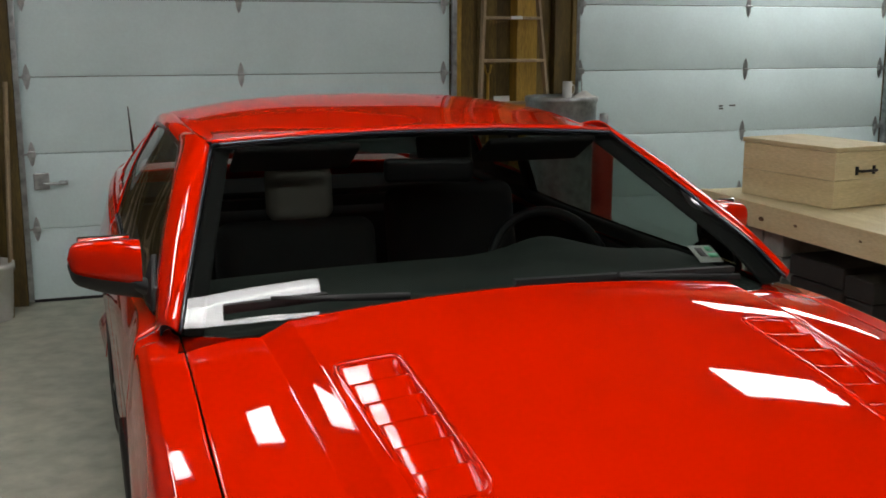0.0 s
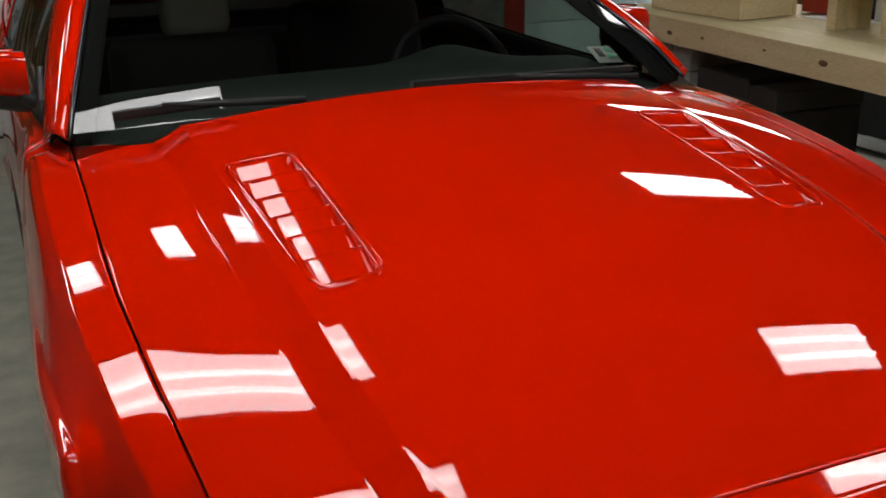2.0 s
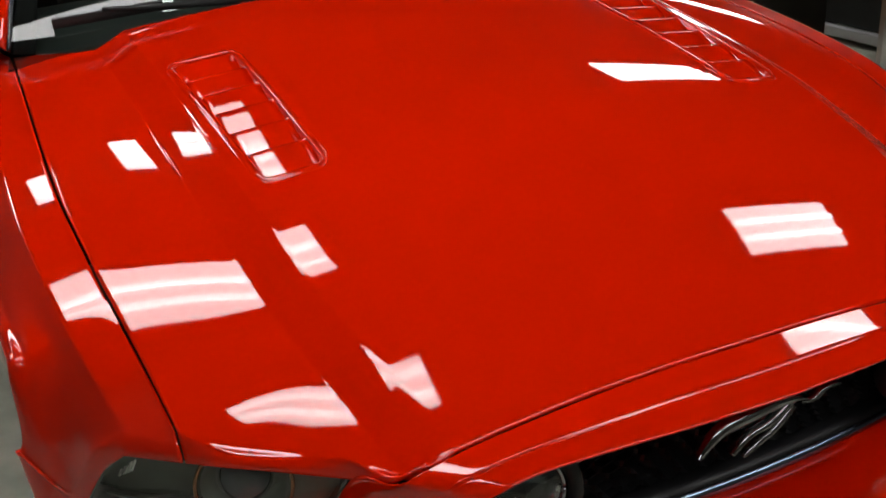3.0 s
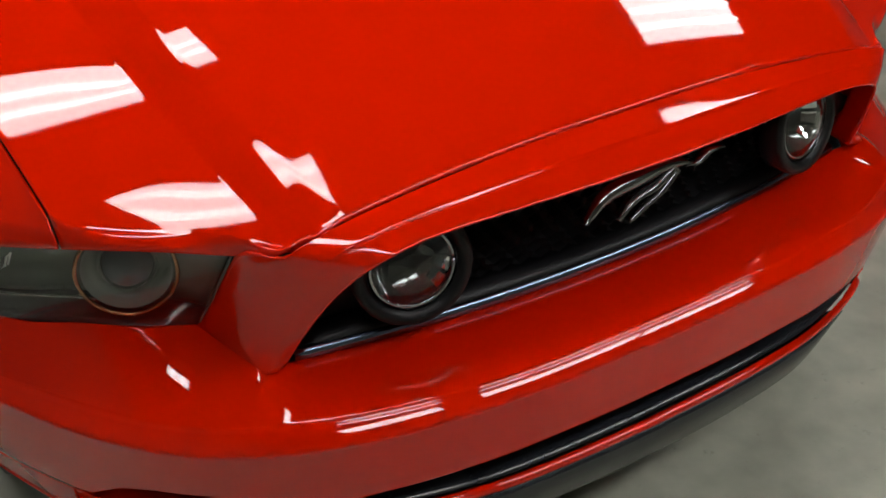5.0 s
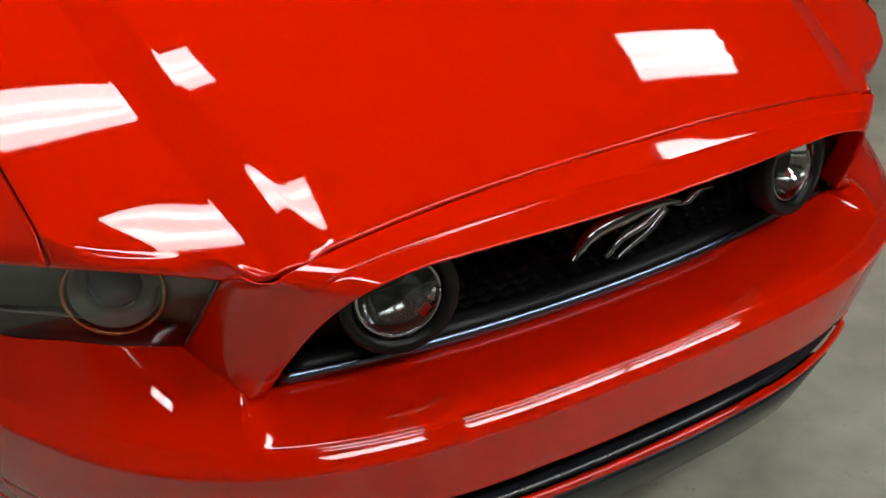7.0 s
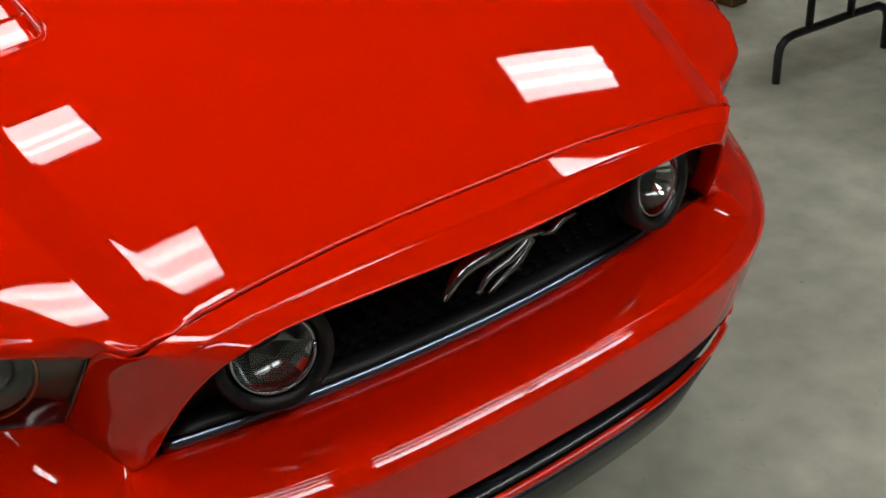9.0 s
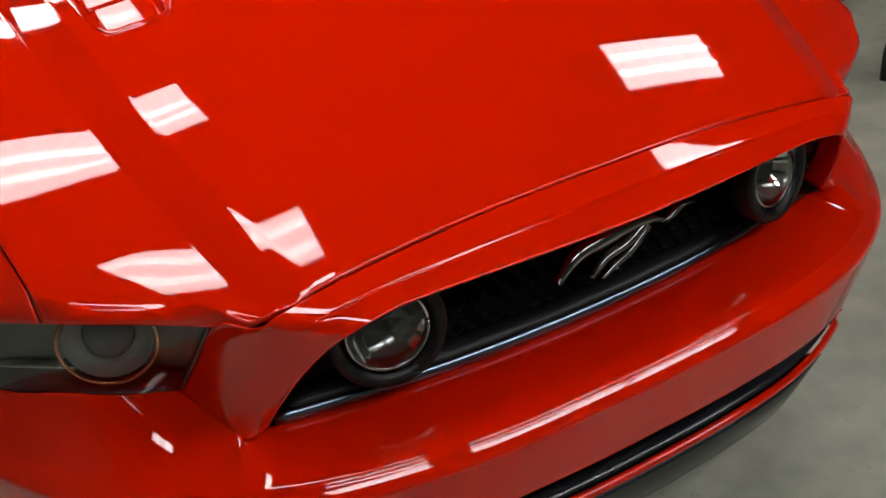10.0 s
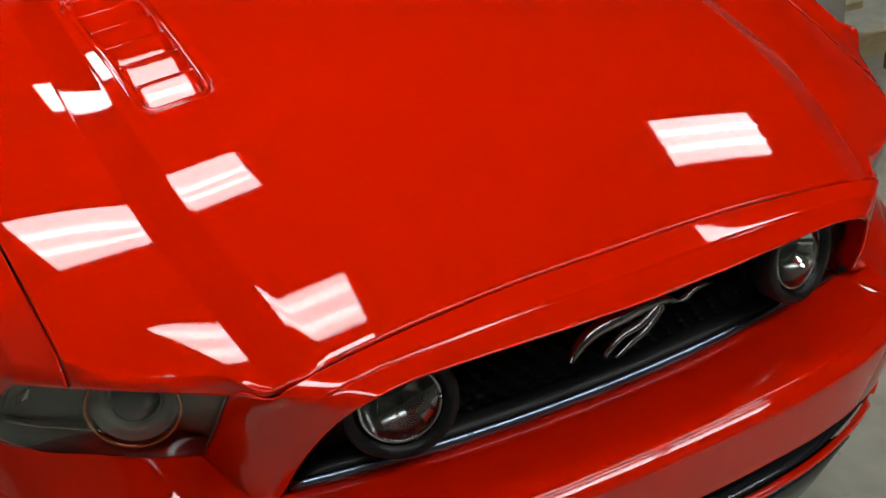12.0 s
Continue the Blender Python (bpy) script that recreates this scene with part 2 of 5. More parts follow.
def table(pairs, x):
    """Smooth height through (x, value) pairs, by cubic Hermite."""
    if x <= pairs[0][0]:
        s = (pairs[1][1] - pairs[0][1]) / (pairs[1][0] - pairs[0][0])
        return pairs[0][1] + s * (x - pairs[0][0])
    if x >= pairs[-1][0]:
        s = (pairs[-1][1] - pairs[-2][1]) / (pairs[-1][0] - pairs[-2][0])
        return pairs[-1][1] + s * (x - pairs[-1][0])
    k = max(i for i in range(len(pairs) - 1) if pairs[i][0] <= x)

    def slope(i):
        a, b = max(i - 1, 0), min(i + 1, len(pairs) - 1)
        return (pairs[b][1] - pairs[a][1]) / (pairs[b][0] - pairs[a][0])
    (x0, y0), (x1, y1) = pairs[k], pairs[k + 1]
    h = x1 - x0
    t = (x - x0) / h
    return (y0 * (1 + 2 * t) * (1 - t) ** 2 + slope(k) * h * t * (1 - t) ** 2 + y1 * t * t * (3 - 2 * t) + slope(k + 1) * h * t * t * (t - 1))


def smooth(a, b, x):
    t = min(max((x - a) / (b - a), 0.0), 1.0)
    return t * t * (3 - 2 * t)


def mix(a, b, t):
    return a + (b - a) * t


def bez(p0, p1, p2, p3, t):
    return p0 * (1 - t) ** 3 + p1 * (3 * t * (1 - t) ** 2) + p2 * (3 * t * t * (1 - t)) + p3 * t ** 3


V = Vector


# ---- the garage ----
ROOM = Matrix.Translation((0.275, 6.214, 0)) @ Matrix.Rotation(radians(-0.52), 4, "Z")   # far wall: x along it, y outwards
WEST, EAST, SOUTH, HIGH = -3.0, 5.4, -9.8, 3.05


def slab(name, lo, hi, mat, label, category, m=ROOM):
    ob = part(name, boxed(lo, hi), mat, smooth=False)
    ob.matrix_world = m
    return tagged(ob, label, category, kind="structure")


slab("floor", (WEST - 0.2, SOUTH - 0.2, -0.15), (EAST + 0.2, 0.25, 0.0), CONCRETE, "grey worn concrete garage floor with stains", "floor")
slab("ceiling", (WEST - 0.2, SOUTH - 0.2, HIGH), (EAST + 0.2, 0.25, HIGH + 0.1), CEIL, "dark unfinished board garage ceiling", "ceiling")
slab("wall_west", (WEST - 0.15, SOUTH, 0), (WEST, 0.0, HIGH), DRYWALL, "plain brownish garage side wall", "wall")
slab("wall_east", (EAST, SOUTH, 0), (EAST + 0.15, 0.0, HIGH), DRYWALL, "plain brownish garage side wall behind the bench", "wall")
slab("wall_south", (WEST - 0.15, SOUTH - 0.15, 0), (EAST + 0.15, SOUTH, HIGH), DRYWALL, "plain brownish garage wall", "wall")
DOOR_A, DOOR_B, DOOR_TOP = (-1.38, 1.335), (2.265, 4.96), 2.285
slab("wall_north_left", (WEST - 0.15, 0.02, 0), (DOOR_A[0], 0.17, HIGH), OLDWOOD, "brown stained timber wall beside the garage door", "wall")
slab("wall_north_middle", (DOOR_A[1], 0.02, 0), (DOOR_B[0], 0.17, HIGH), OLDWOOD, "brown stained timber wall between the garage doors", "wall")
slab("wall_north_right", (DOOR_B[1], 0.02, 0), (EAST + 0.15, 0.17, HIGH), OLDWOOD, "brown stained timber wall beside the garage door", "wall")
slab("wall_north_lintel_left", (DOOR_A[0], 0.02, DOOR_TOP), (DOOR_A[1], 0.17, HIGH), OLDWOOD, "timber lintel over the garage door", "wall")
slab("wall_north_lintel_right", (DOOR_B[0], 0.02, DOOR_TOP), (DOOR_B[1], 0.17, HIGH), OLDWOOD, "timber lintel over the garage door", "wall")


def hinge_bm(wide=True):
    """A roller-door hinge: diamond leaf, knuckle and screws."""
    bm = bmesh.new()
    for s in (1, -1):
        prof = [(-0.019, 0.004), (-0.017, 0.034), (-0.008, 0.062), (0.0, 0.078), (0.008, 0.062), (0.017, 0.034), (0.019, 0.004)]
        front = [bm.verts.new((x, -0.006, s * z)) for x, z in prof]
        back = [bm.verts.new((x, 0.0, s * z)) for x, z in prof]
        bm.faces.new(front)
        for i in range(len(prof)):
            j = (i + 1) % len(prof)
            bm.faces.new((front[i], front[j], back[j], back[i]))
    rod(bm, [(-0.024, -0.010, 0), (0.024, -0.010, 0)], 0.007, 8)
    for z in (-0.045, -0.022, 0.022, 0.045):
        box(bm, (-0.004, -0.010, z - 0.004), (0.004, -0.005, z + 0.004))
    return bm


def garage_door(name, x0, x1, label, hinge_x, latch):
    d = thing(name, label, "garage door", ROOM, kind="structure")
    p = 0.457
    for k in range(5):
        bm = bmesh.new()
        box(bm, (x0, 0.005, k * p + 0.002), (x1, 0.05, (k + 1) * p - 0.002), 0.004, 2)
        part("panel", bm, WHITE, d)
    hb = bpy.data.meshes.new("hinge")
    bm = hinge_bm()
    bm.to_mesh(hb)
    bm.free()
    hb.materials.append(STEEL)
    for k in range(1, 5):
        for x in hinge_x:
            h = new("hinge", hb)
            h.parent = d
            h.location = (x, 0.004, k * p)
        for x, s in ((x0 + 0.045, 1), (x1 - 0.045, -1)):      # end hinges with their rollers
            bm = hinge_bm()
            rod(bm, [(0, -0.02, 0), (-s * 0.075, -0.02, 0)], 0.006, 8)
            box(bm, (-0.022, -0.03, -0.018), (0.022, -0.004, 0.018), 0.003)
            rod(bm, [(-s * 0.07, -0.02, 0), (-s * 0.088, -0.02, 0)], 0.022, 14)
            o = part("roller_hinge", bm, STEEL, d, smooth=False)
            o.location = (x, 0.004, k * p)
    for x, s in ((x0 - 0.012, -1), (x1 + 0.012, 1)):          # vertical tracks
        bm = bmesh.new()
        box(bm, (x - 0.006, -0.065, 0.02), (x + 0.006, 0.0, 2.3), 0.002)
        box(bm, (x - 0.016, -0.065, 0.02), (x + 0.016, -0.055, 2.3), 0.002)
        for z in (0.3, 0.9, 1.5, 2.1):
            box(bm, (x - 0.05 if s < 0 else x, -0.03, z), (x if s < 0 else x + 0.05, 0.019, z + 0.05))
        part("track", bm, STEEL, d, "grey steel roller track", smooth=False)
    part("bottom_seal", boxed((x0, 0.0, 0.0), (x1, 0.045, 0.018)), RUBBER, d, smooth=False)
    if latch:
        bm = bmesh.new()
        box(bm, (x0 + 0.045, -0.02, 0.70), (x0 + 0.135, 0.004, 0.80), 0.006)
        rod(bm, [(x0 + 0.10, -0.028, 0.735), (x0 + 0.23, -0.028, 0.735)], 0.008, 8)
        box(bm, (x0 + 0.19, -0.03, 0.725), (x0 + 0.24, -0.004, 0.748))
        part("latch", bm, STEEL, d, "galvanised sliding latch", smooth=False)
    return d


dA = garage_door("door_1", *DOOR_A, "white sectional steel garage door, closed, with galvanised hinges", (-0.066,), True)
dB = garage_door("door_2", *DOOR_B, "white sectional steel garage door, closed, behind the workbench", (3.68,), False)
bm = bmesh.new()
for z, x, w in ((1.098, 3.47, 0.03), (1.078, 3.47, 0.035), (1.10, 3.56, 0.05)):
    box(bm, (x, 0.001, z), (x + w, 0.0065, z + 0.010))
part("maker_mark", bm, INK, dB, "small dark printed bars", smooth=False)

# timber posts and boards round the doors
POSTS = [(-1.46, 0.10, 0.10, OLDWOOD), (-1.62, 0.05, 0.03, OLDWOOD), (-1.86, 0.12, 0.05, OLDWOOD), (-2.2, 0.12, 0.05, OLDWOOD), (1.375, 0.05, 0.07, GOLDWOOD), (1.45, 0.09, 0.05, OLDWOOD),
         (1.605, 0.14, 0.02, OLDWOOD), (1.855, 0.15, 0.12, GOLDWOOD), (2.00, 0.10, 0.05, OLDWOOD), (2.145, 0.12, 0.07, OLDWOOD), (2.225, 0.035, 0.09, OLDWOOD)]
for x, w, d, mt in POSTS:
    o = part("timber_post", boxed((x - w / 2, 0.018 - d, 0.0), (x + w / 2, 0.018, HIGH), 0.004), mt, smooth=False)
    o.matrix_world = ROOM
    tagged(o, "rough orange-brown varnished timber post against the wall" if mt == GOLDWOOD else "rough dark brown stained timber post against the wall", "post", "timber posts", "structure")


def step_ladder():
    t = thing("wooden_ladder", "old pale brown wooden ladder leaning between the doors", "ladder", ROOM)
    for s in (-1, 1):
        bm = bmesh.new()
        bar(bm, (1.70 + s * 0.325, -0.36, 0.0), (1.70 + s * 0.155, -0.13, 2.4), 0.017, 0.05, (0, 1, 0))
        part("rail", bm, LADDER, t, smooth=False)
    for k in range(1, 8):
        z = 0.277 * k + 0.068
        f = z / 2.4
        w = mix(0.325, 0.155, f)
        y = mix(-0.36, -0.13, f)
        bm = bmesh.new()
        box(bm, (1.70 - w, y - 0.03, z - 0.010), (1.70 + w, y + 0.03, z + 0.010), 0.003)
        part("rung", bm, LADDER, t, smooth=False)
    part("tag", boxed((1.68, -0.235, 1.722), (1.76, -0.231, 1.742)), PAPER, t, "small white paper tag", smooth=False)


step_ladder()
o = part("paper_card", boxed((1.575, -0.20, 1.14), (1.69, -0.196, 1.22), 0.001), PAPER, smooth=False)
o.matrix_world = ROOM
tagged(o, "white paper card pinned by the ladder", "card")
bm = bmesh.new()
rod(bm, [(1.60, -0.03, 0.0), (1.60, -0.03, 1.35)], 0.012, 8)
rod(bm, [(1.575, -0.03, 1.42), (1.585, -0.03, 1.37), (1.60, -0.03, 1.35), (1.615, -0.03, 1.37), (1.625, -0.03, 1.42)], 0.008, 8)
o = part("tool_handle", bm, GOLDWOOD)
o.matrix_world = ROOM
tagged(o, "yellow forked tool handle standing by the ladder", "tool handle", "leaning tool handles")


def steel_drum():
    t = thing("steel_drum", "galvanised steel drum by the wall", "drum", ROOM @ Matrix.Translation((1.86, -0.64, 0)))
    bm = bmesh.new()
    lathe(bm, [(0.0, 0.0), (0.215, 0.0), (0.22, 0.02)] + [(0.222 + 0.003 * (i % 2), z) for i, z in enumerate([0.1 * k for k in range(1, 12)])] + [(0.226, 1.20), (0.234, 1.21), (0.234, 1.235), (0.226, 1.24), (0.222, 1.225), (0.0, 1.225)], 40)
    part("body", bm, STEEL, t)
    return t


steel_drum()


def on_drum():
    at = ROOM @ Matrix.Translation((1.86, -0.64, 1.2255))
    mug = thing("mug", "white mug standing on the steel drum", "mug", at @ Matrix.Translation((0.03, -0.02, 0)))
    bm = bmesh.new()
    lathe(bm, [(0.0, 0.0), (0.028, 0.0), (0.030, 0.004), (0.031, 0.105), (0.028, 0.106), (0.026, 0.01), (0.0, 0.008)], 24)
    part("body", bm, BUCKET, mug)
    bm = bmesh.new()
    rod(bm, [(0.030, 0, 0.085), (0.048, 0, 0.08), (0.052, 0, 0.055), (0.046, 0, 0.03), (0.030, 0, 0.025)], 0.004, 8)
    part("handle", bm, BUCKET, mug)
    rag = part("rag", sheet(lambda u, v: V((0.17 * (u - 0.5), 0.13 * (v - 0.5), 0.004 + 0.045 * math.exp(-((u - 0.6) ** 2 + (v - 0.5) ** 2) * 9) * (0.7 + 0.3 * math.sin(9 * u + 7 * v)))), 18, 16), CLOTH)
    s = rag.modifiers.new("thickness", "SOLIDIFY")
    s.thickness = 0.003
    rag.matrix_world = at @ Matrix.Translation((0.135, -0.03, 0.002))
    tagged(rag, "crumpled white rag on the steel drum", "rag")


on_drum()
bm = bmesh.new()
rod(bm, [(2.30, -0.02, 1.37), (2.315, -0.022, 1.30), (2.318, -0.022, 1.20), (2.318, -0.02, 1.12)], 0.004, 6)
box(bm, (2.306, -0.03, 1.06), (2.330, -0.012, 1.12), 0.003)
pull = part("pull_cord", bm, STEEL, dB, "grey pull cord", smooth=False)


def bucket():
    t = thing("plastic_bucket", "white plastic bucket on the concrete floor", "bucket", ROOM @ Matrix.Translation((-1.62, -0.32, 0)))
    bm = bmesh.new()
    lathe(bm, [(0.0, 0.0), (0.125, 0.0), (0.13, 0.01), (0.147, 0.30), (0.155, 0.30), (0.155, 0.33), (0.149, 0.335), (0.143, 0.335), (0.126, 0.015), (0.0, 0.012)], 32)
    part("body", bm, BUCKET, t)
    bm = bmesh.new()
    rod(bm, [(0.157 * math.cos(a), 0.157 * math.sin(a) * 0.9 - 0.02, 0.31 - 0.10 * math.sin(a)) for a in [math.pi * k / 12 for k in range(13)]], 0.003, 6)
    part("handle", bm, STEEL, t)


bucket()
for i, (x, z, lean) in enumerate(((-1.50, 1.35, 0.05), (-1.55, 1.15, -0.03), (-1.60, 1.5, 0.02), (-1.72, 1.25, 0.06))):
    bm = bmesh.new()
    rod(bm, [(0, 0, 0), (lean, 0.22, z)], 0.014, 8)
    o = part("tool_handle", bm, LADDER)
    o.matrix_world = ROOM @ Matrix.Translation((x, -0.33, 0))
    tagged(o, "thin wooden tool handle leaning on the timber wall", "tool handle", "leaning tool handles")


# ---- ceiling lamps, two of them added fill ----
def ceiling_lamp(x, y, L, W):
    t = thing("ceiling_lamp", "fluorescent ceiling lamp or added fill lamp with pale diffuser, switched on", "ceiling lamp", Matrix.Translation((x, y, HIGH)), "ceiling lamps")
    part("housing", boxed((-L - 0.01, -W - 0.02, -0.05), (L + 0.01, W + 0.02, 0.0), 0.006), LAMPWHITE, t, smooth=False)
    part("diffuser", boxed((-L, -W, -0.066), (L, W, -0.052), 0.004), DIFFUSER, t, smooth=False)
    for ty in ((-0.075, 0.075) if W > 0.1 else (0.0,)):
        bm = bmesh.new()
        rod(bm, [(-L + 0.01, ty, -0.073), (L - 0.01, ty, -0.073)], 0.019, 10)
        part("tube", bm, TUBE, t, "white glowing fluorescent tube")
    return t


# lamps 7 and 8 are unseen additions that brighten the two garage doors
LAMPS = [(-0.75, 1.63, 0.61, 0.24), (-0.635, 0.335, 0.615, 0.16), (-0.31, 3.56, 0.11, 0.22), (-1.04, 3.33, 0.06, 0.20), (2.35, 0.80, 0.40, 0.21), (2.95, 3.45, 0.45, 0.22), (-2.05, 3.70, 0.60, 0.19), (4.60, 5.50, 0.85, 0.22),
         (0.77, -1.80, 0.79, 0.215), (2.42, -1.80, 0.77, 0.215), (-1.05, -1.80, 0.60, 0.215)]
for lx, ly, half, wide in LAMPS:
    ceiling_lamp(lx, ly, half, wide)


# ---- the bench ----
def workbench():
    t = thing("workbench", "long pale pine workbench with a thick front board", "workbench", BENCH)
    x1, y0, y1 = 0.80, -2.05, 0.0
    for k in range(4):
        a = 0.04 + (x1 - 0.04) * k / 4
        part("top_board", boxed((a, y0, 0.88), (a + (x1 - 0.04) / 4 - 0.002, y1, 0.915), 0.002), PINE, t, smooth=False)
    part("front_board", boxed((0, y0, 0.806), (0.039, y1, 0.917), 0.004), PINE, t, smooth=False)
    part("end_board", boxed((0.04, y1 - 0.038, 0.806), (x1, y1 + 0.001, 0.879), 0.003), PINE_X, t, smooth=False)
    for x in (0.045, x1 - 0.13):
        part("leg", boxed((x, y1 - 0.13, 0), (x + 0.088, y1 - 0.042, 0.878), 0.003), PINE, t, smooth=False)
    part("leg", boxed((x1 - 0.13, -1.74, 0), (x1 - 0.042, -1.652, 0.878), 0.003), OLDWOOD, t, "dark stained square leg", smooth=False)
    part("end_panel", boxed((0.50, -1.44, 0), (0.665, -1.415, 0.878), 0.002), PALEWALL, t, "pale painted inner panel", smooth=False)
    part("shelf", boxed((0.06, -1.40, 0.16), (x1, y1 - 0.05, 0.19), 0.002), PINE, t, smooth=False)
    for y in (-1.74, y1 - 0.175):
        part("shelf_bearer", boxed((0.06, y, 0.105), (x1 - 0.135, y + 0.038, 0.188 if y < -1 else 0.158), 0.002), PINE_X, t, smooth=False)
    for y, z, r in ((-0.49, 0.853, 0.016), (-0.725, 0.861, 0.010), (-1.444, 0.868, 0.019), (-1.12, 0.868, 0.008)):
        bm = bmesh.new()
        lathe(bm, [(0.0, 0.0014), (r * 0.6, 0.0014), (r, 0.0)], 14, Matrix.Translation((0, y, z)) @ Matrix.Rotation(radians(-90), 4, "Y") @ Matrix.Diagonal((0.6, 1.3, 1, 1)))
        part("knot", bm, KNOT, t, "dark brown knot")


BENCH = Matrix.Translation((1.893, 3.598, 0)) @ Matrix.Rotation(radians(-1.7), 4, "Z")   # its far front corner
KNOT = material("knot_wood", (0.16, 0.085, 0.03), rough=0.6, vary=0.3, scale=60)
workbench()


def wooden_box(m, L, W, H, label, handle=True):
    """A plank box with an overhanging lid; the short end faces -y."""
    t = thing("wooden_box", label, "box", m, "wooden boxes")
    for k in range(2):
        z0, z1 = k * H / 2 + 0.001, (k + 1) * H / 2 - 0.001
        for x in (0.0, W - 0.02):
            part("side_board", boxed((x, 0.0, z0), (x + 0.02, L, z1), 0.002), PINE, t, smooth=False)
        for y in (0.0, L - 0.02):
            part("end_board", boxed((0.021, y + 0.001, z0), (W - 0.021, y + 0.019, z1), 0.002), PINE_X, t, smooth=False)
    part("base", boxed((0.02, 0.02, 0.0), (W - 0.02, L - 0.02, 0.012)), PINE, t, smooth=False)
    part("lid", boxed((-0.006, -0.006, H + 0.001), (W + 0.006, L + 0.006, H + 0.021), 0.004), PINE, t, smooth=False)
    if handle:
        bm = bmesh.new()
        hz = H * 0.66
        for s in (-1, 1):
            box(bm, (W / 2 + s * 0.05 - 0.006, -0.008, hz - 0.018), (W / 2 + s * 0.05 + 0.006, 0.0, hz + 0.018), 0.001)
        rod(bm, [(W / 2 - 0.05, -0.006, hz), (W / 2 - 0.045, -0.024, hz), (W / 2 + 0.045, -0.024, hz), (W / 2 + 0.05, -0.006, hz)], 0.006, 8)
        part("handle", bm, IRON, t, "black iron drop handle")
    return t


wooden_box(pose(2.062, 2.885, 0.917, 0, 0, 7.0), 0.54, 0.345, 0.236, "pale pine plank box with black iron handle on the bench")


def wooden_stand():
    """A small plank stand: a thick top on short square legs."""
    t = thing("wooden_stand", "small pale pine stand on short legs on the bench", "stand", Matrix.Translation((2.165, 2.46, 0.917)))
    for x in (0.035, 0.150):
        for y in (-0.26, 0.02):
            part("leg", boxed((x, y, 0.0), (x + 0.07, y + 0.05, 0.150), 0.003), PINE, t, smooth=False)
    for k in range(2):
        part("top_board", boxed((0.0, -0.36, 0.151 + 0.052 * k), (0.26, 0.10 - 0.02 * k, 0.201 + 0.052 * k), 0.003), PINE, t, smooth=False)


wooden_stand()


def bench_clutter():
    t = thing("toolbox", "red steel toolbox at the back of the bench", "toolbox", Matrix.Translation((2.47, 2.77, 0.923)))
    part("body", boxed((0, 0, 0), (0.10, 0.20, 0.085), 0.006), REDTOOL, t, smooth=False)
    part("lid", boxed((-0.002, -0.002, 0.086), (0.102, 0.202, 0.115), 0.006), REDTOOL, t, smooth=False)
    bm = bmesh.new()
    rod(bm, [(0.05, 0.05, 0.115), (0.05, 0.06, 0.14), (0.05, 0.14, 0.14), (0.05, 0.15, 0.115)], 0.006, 8)
    part("handle", bm, IRON, t)
    o = part("paper_sheet", boxed((2.385, 2.56, 0.9165), (2.60, 2.875, 0.9185)), PAPER, smooth=False)
    tagged(o, "flat white paper sheet on the bench", "paper")
    for x, y, h, mt, lab in ((2.575, 2.66, 0.17, DARKBLUE, "dark blue plastic bottle on the bench"), (2.55, 2.585, 0.20, BUCKET, "white plastic bottle on the bench")):
        b = thing("bottle", lab, "bottle", Matrix.Translation((x, y, 0.9186)), "bottles on the bench")
        bm = bmesh.new()
        lathe(bm, [(0.0, 0.0), (0.026, 0.0), (0.029, 0.006), (0.029, h * 0.68), (0.024, h * 0.80), (0.011, h * 0.87), (0.011, h * 0.90)], 24)
        part("body", bm, mt, b)
        bm = bmesh.new()
        lathe(bm, [(0.014, h * 0.90), (0.014, h), (0.0, h)], 18)
        part("cap", bm, INK, b)
    d = thing("power_tool", "black cordless power tool lying on the bench", "tool", Matrix.Translation((2.46, 1.92, 0.9165)))
    part("body", boxed((0.0, 0.0, 0.004), (0.07, 0.20, 0.062), 0.02, 3), RUBBER, d)
    part("grip", boxed((0.05, 0.02, 0.002), (0.14, 0.065, 0.045), 0.014, 3), RUBBER, d)
    bm = bmesh.new()
    rod(bm, [(0.035, 0.20, 0.034), (0.035, 0.245, 0.034)], 0.016, 14, 0.010)
    part("chuck", bm, IRON, d)


bench_clutter()


def case(x, y, z, w, d, h, mat, label, tag=True, tag_mat=None):
    t = thing("storage_case", label, "case", Matrix.Translation((x, y, z)), "cases under the bench")
    part("body", boxed((0, 0, 0), (w, d, h * 0.82), 0.008), mat, t, smooth=False)
    part("lid", boxed((-0.004, -0.004, h * 0.83), (w + 0.004, d + 0.004, h), 0.006), mat, t, smooth=False)
    if tag:
        part("label_plate", boxed((-0.006, d * 0.25, h * 0.45), (-0.001, d * 0.75, h * 0.7), 0.001), tag_mat or PAPER, t, "dark label" if tag_mat else "pale paper label", smooth=False)


case(1.95, 3.185, 0.191, 0.40, 0.125, 0.605, GREYBIN, "tall grey storage case with a dark label under the bench", True, INK)
case(1.95, 3.045, 0.191, 0.40, 0.125, 0.605, GREYBIN, "tall grey storage case with a dark label under the bench", True, INK)
case(1.98, 2.69, 0.191, 0.45, 0.33, 0.52, CARTON, "dark carton with small pale marks under the bench")
case(1.97, 2.51, 0.191, 0.45, 0.155, 0.50, CARTON, "dark carton with a pale edge under the bench", False)


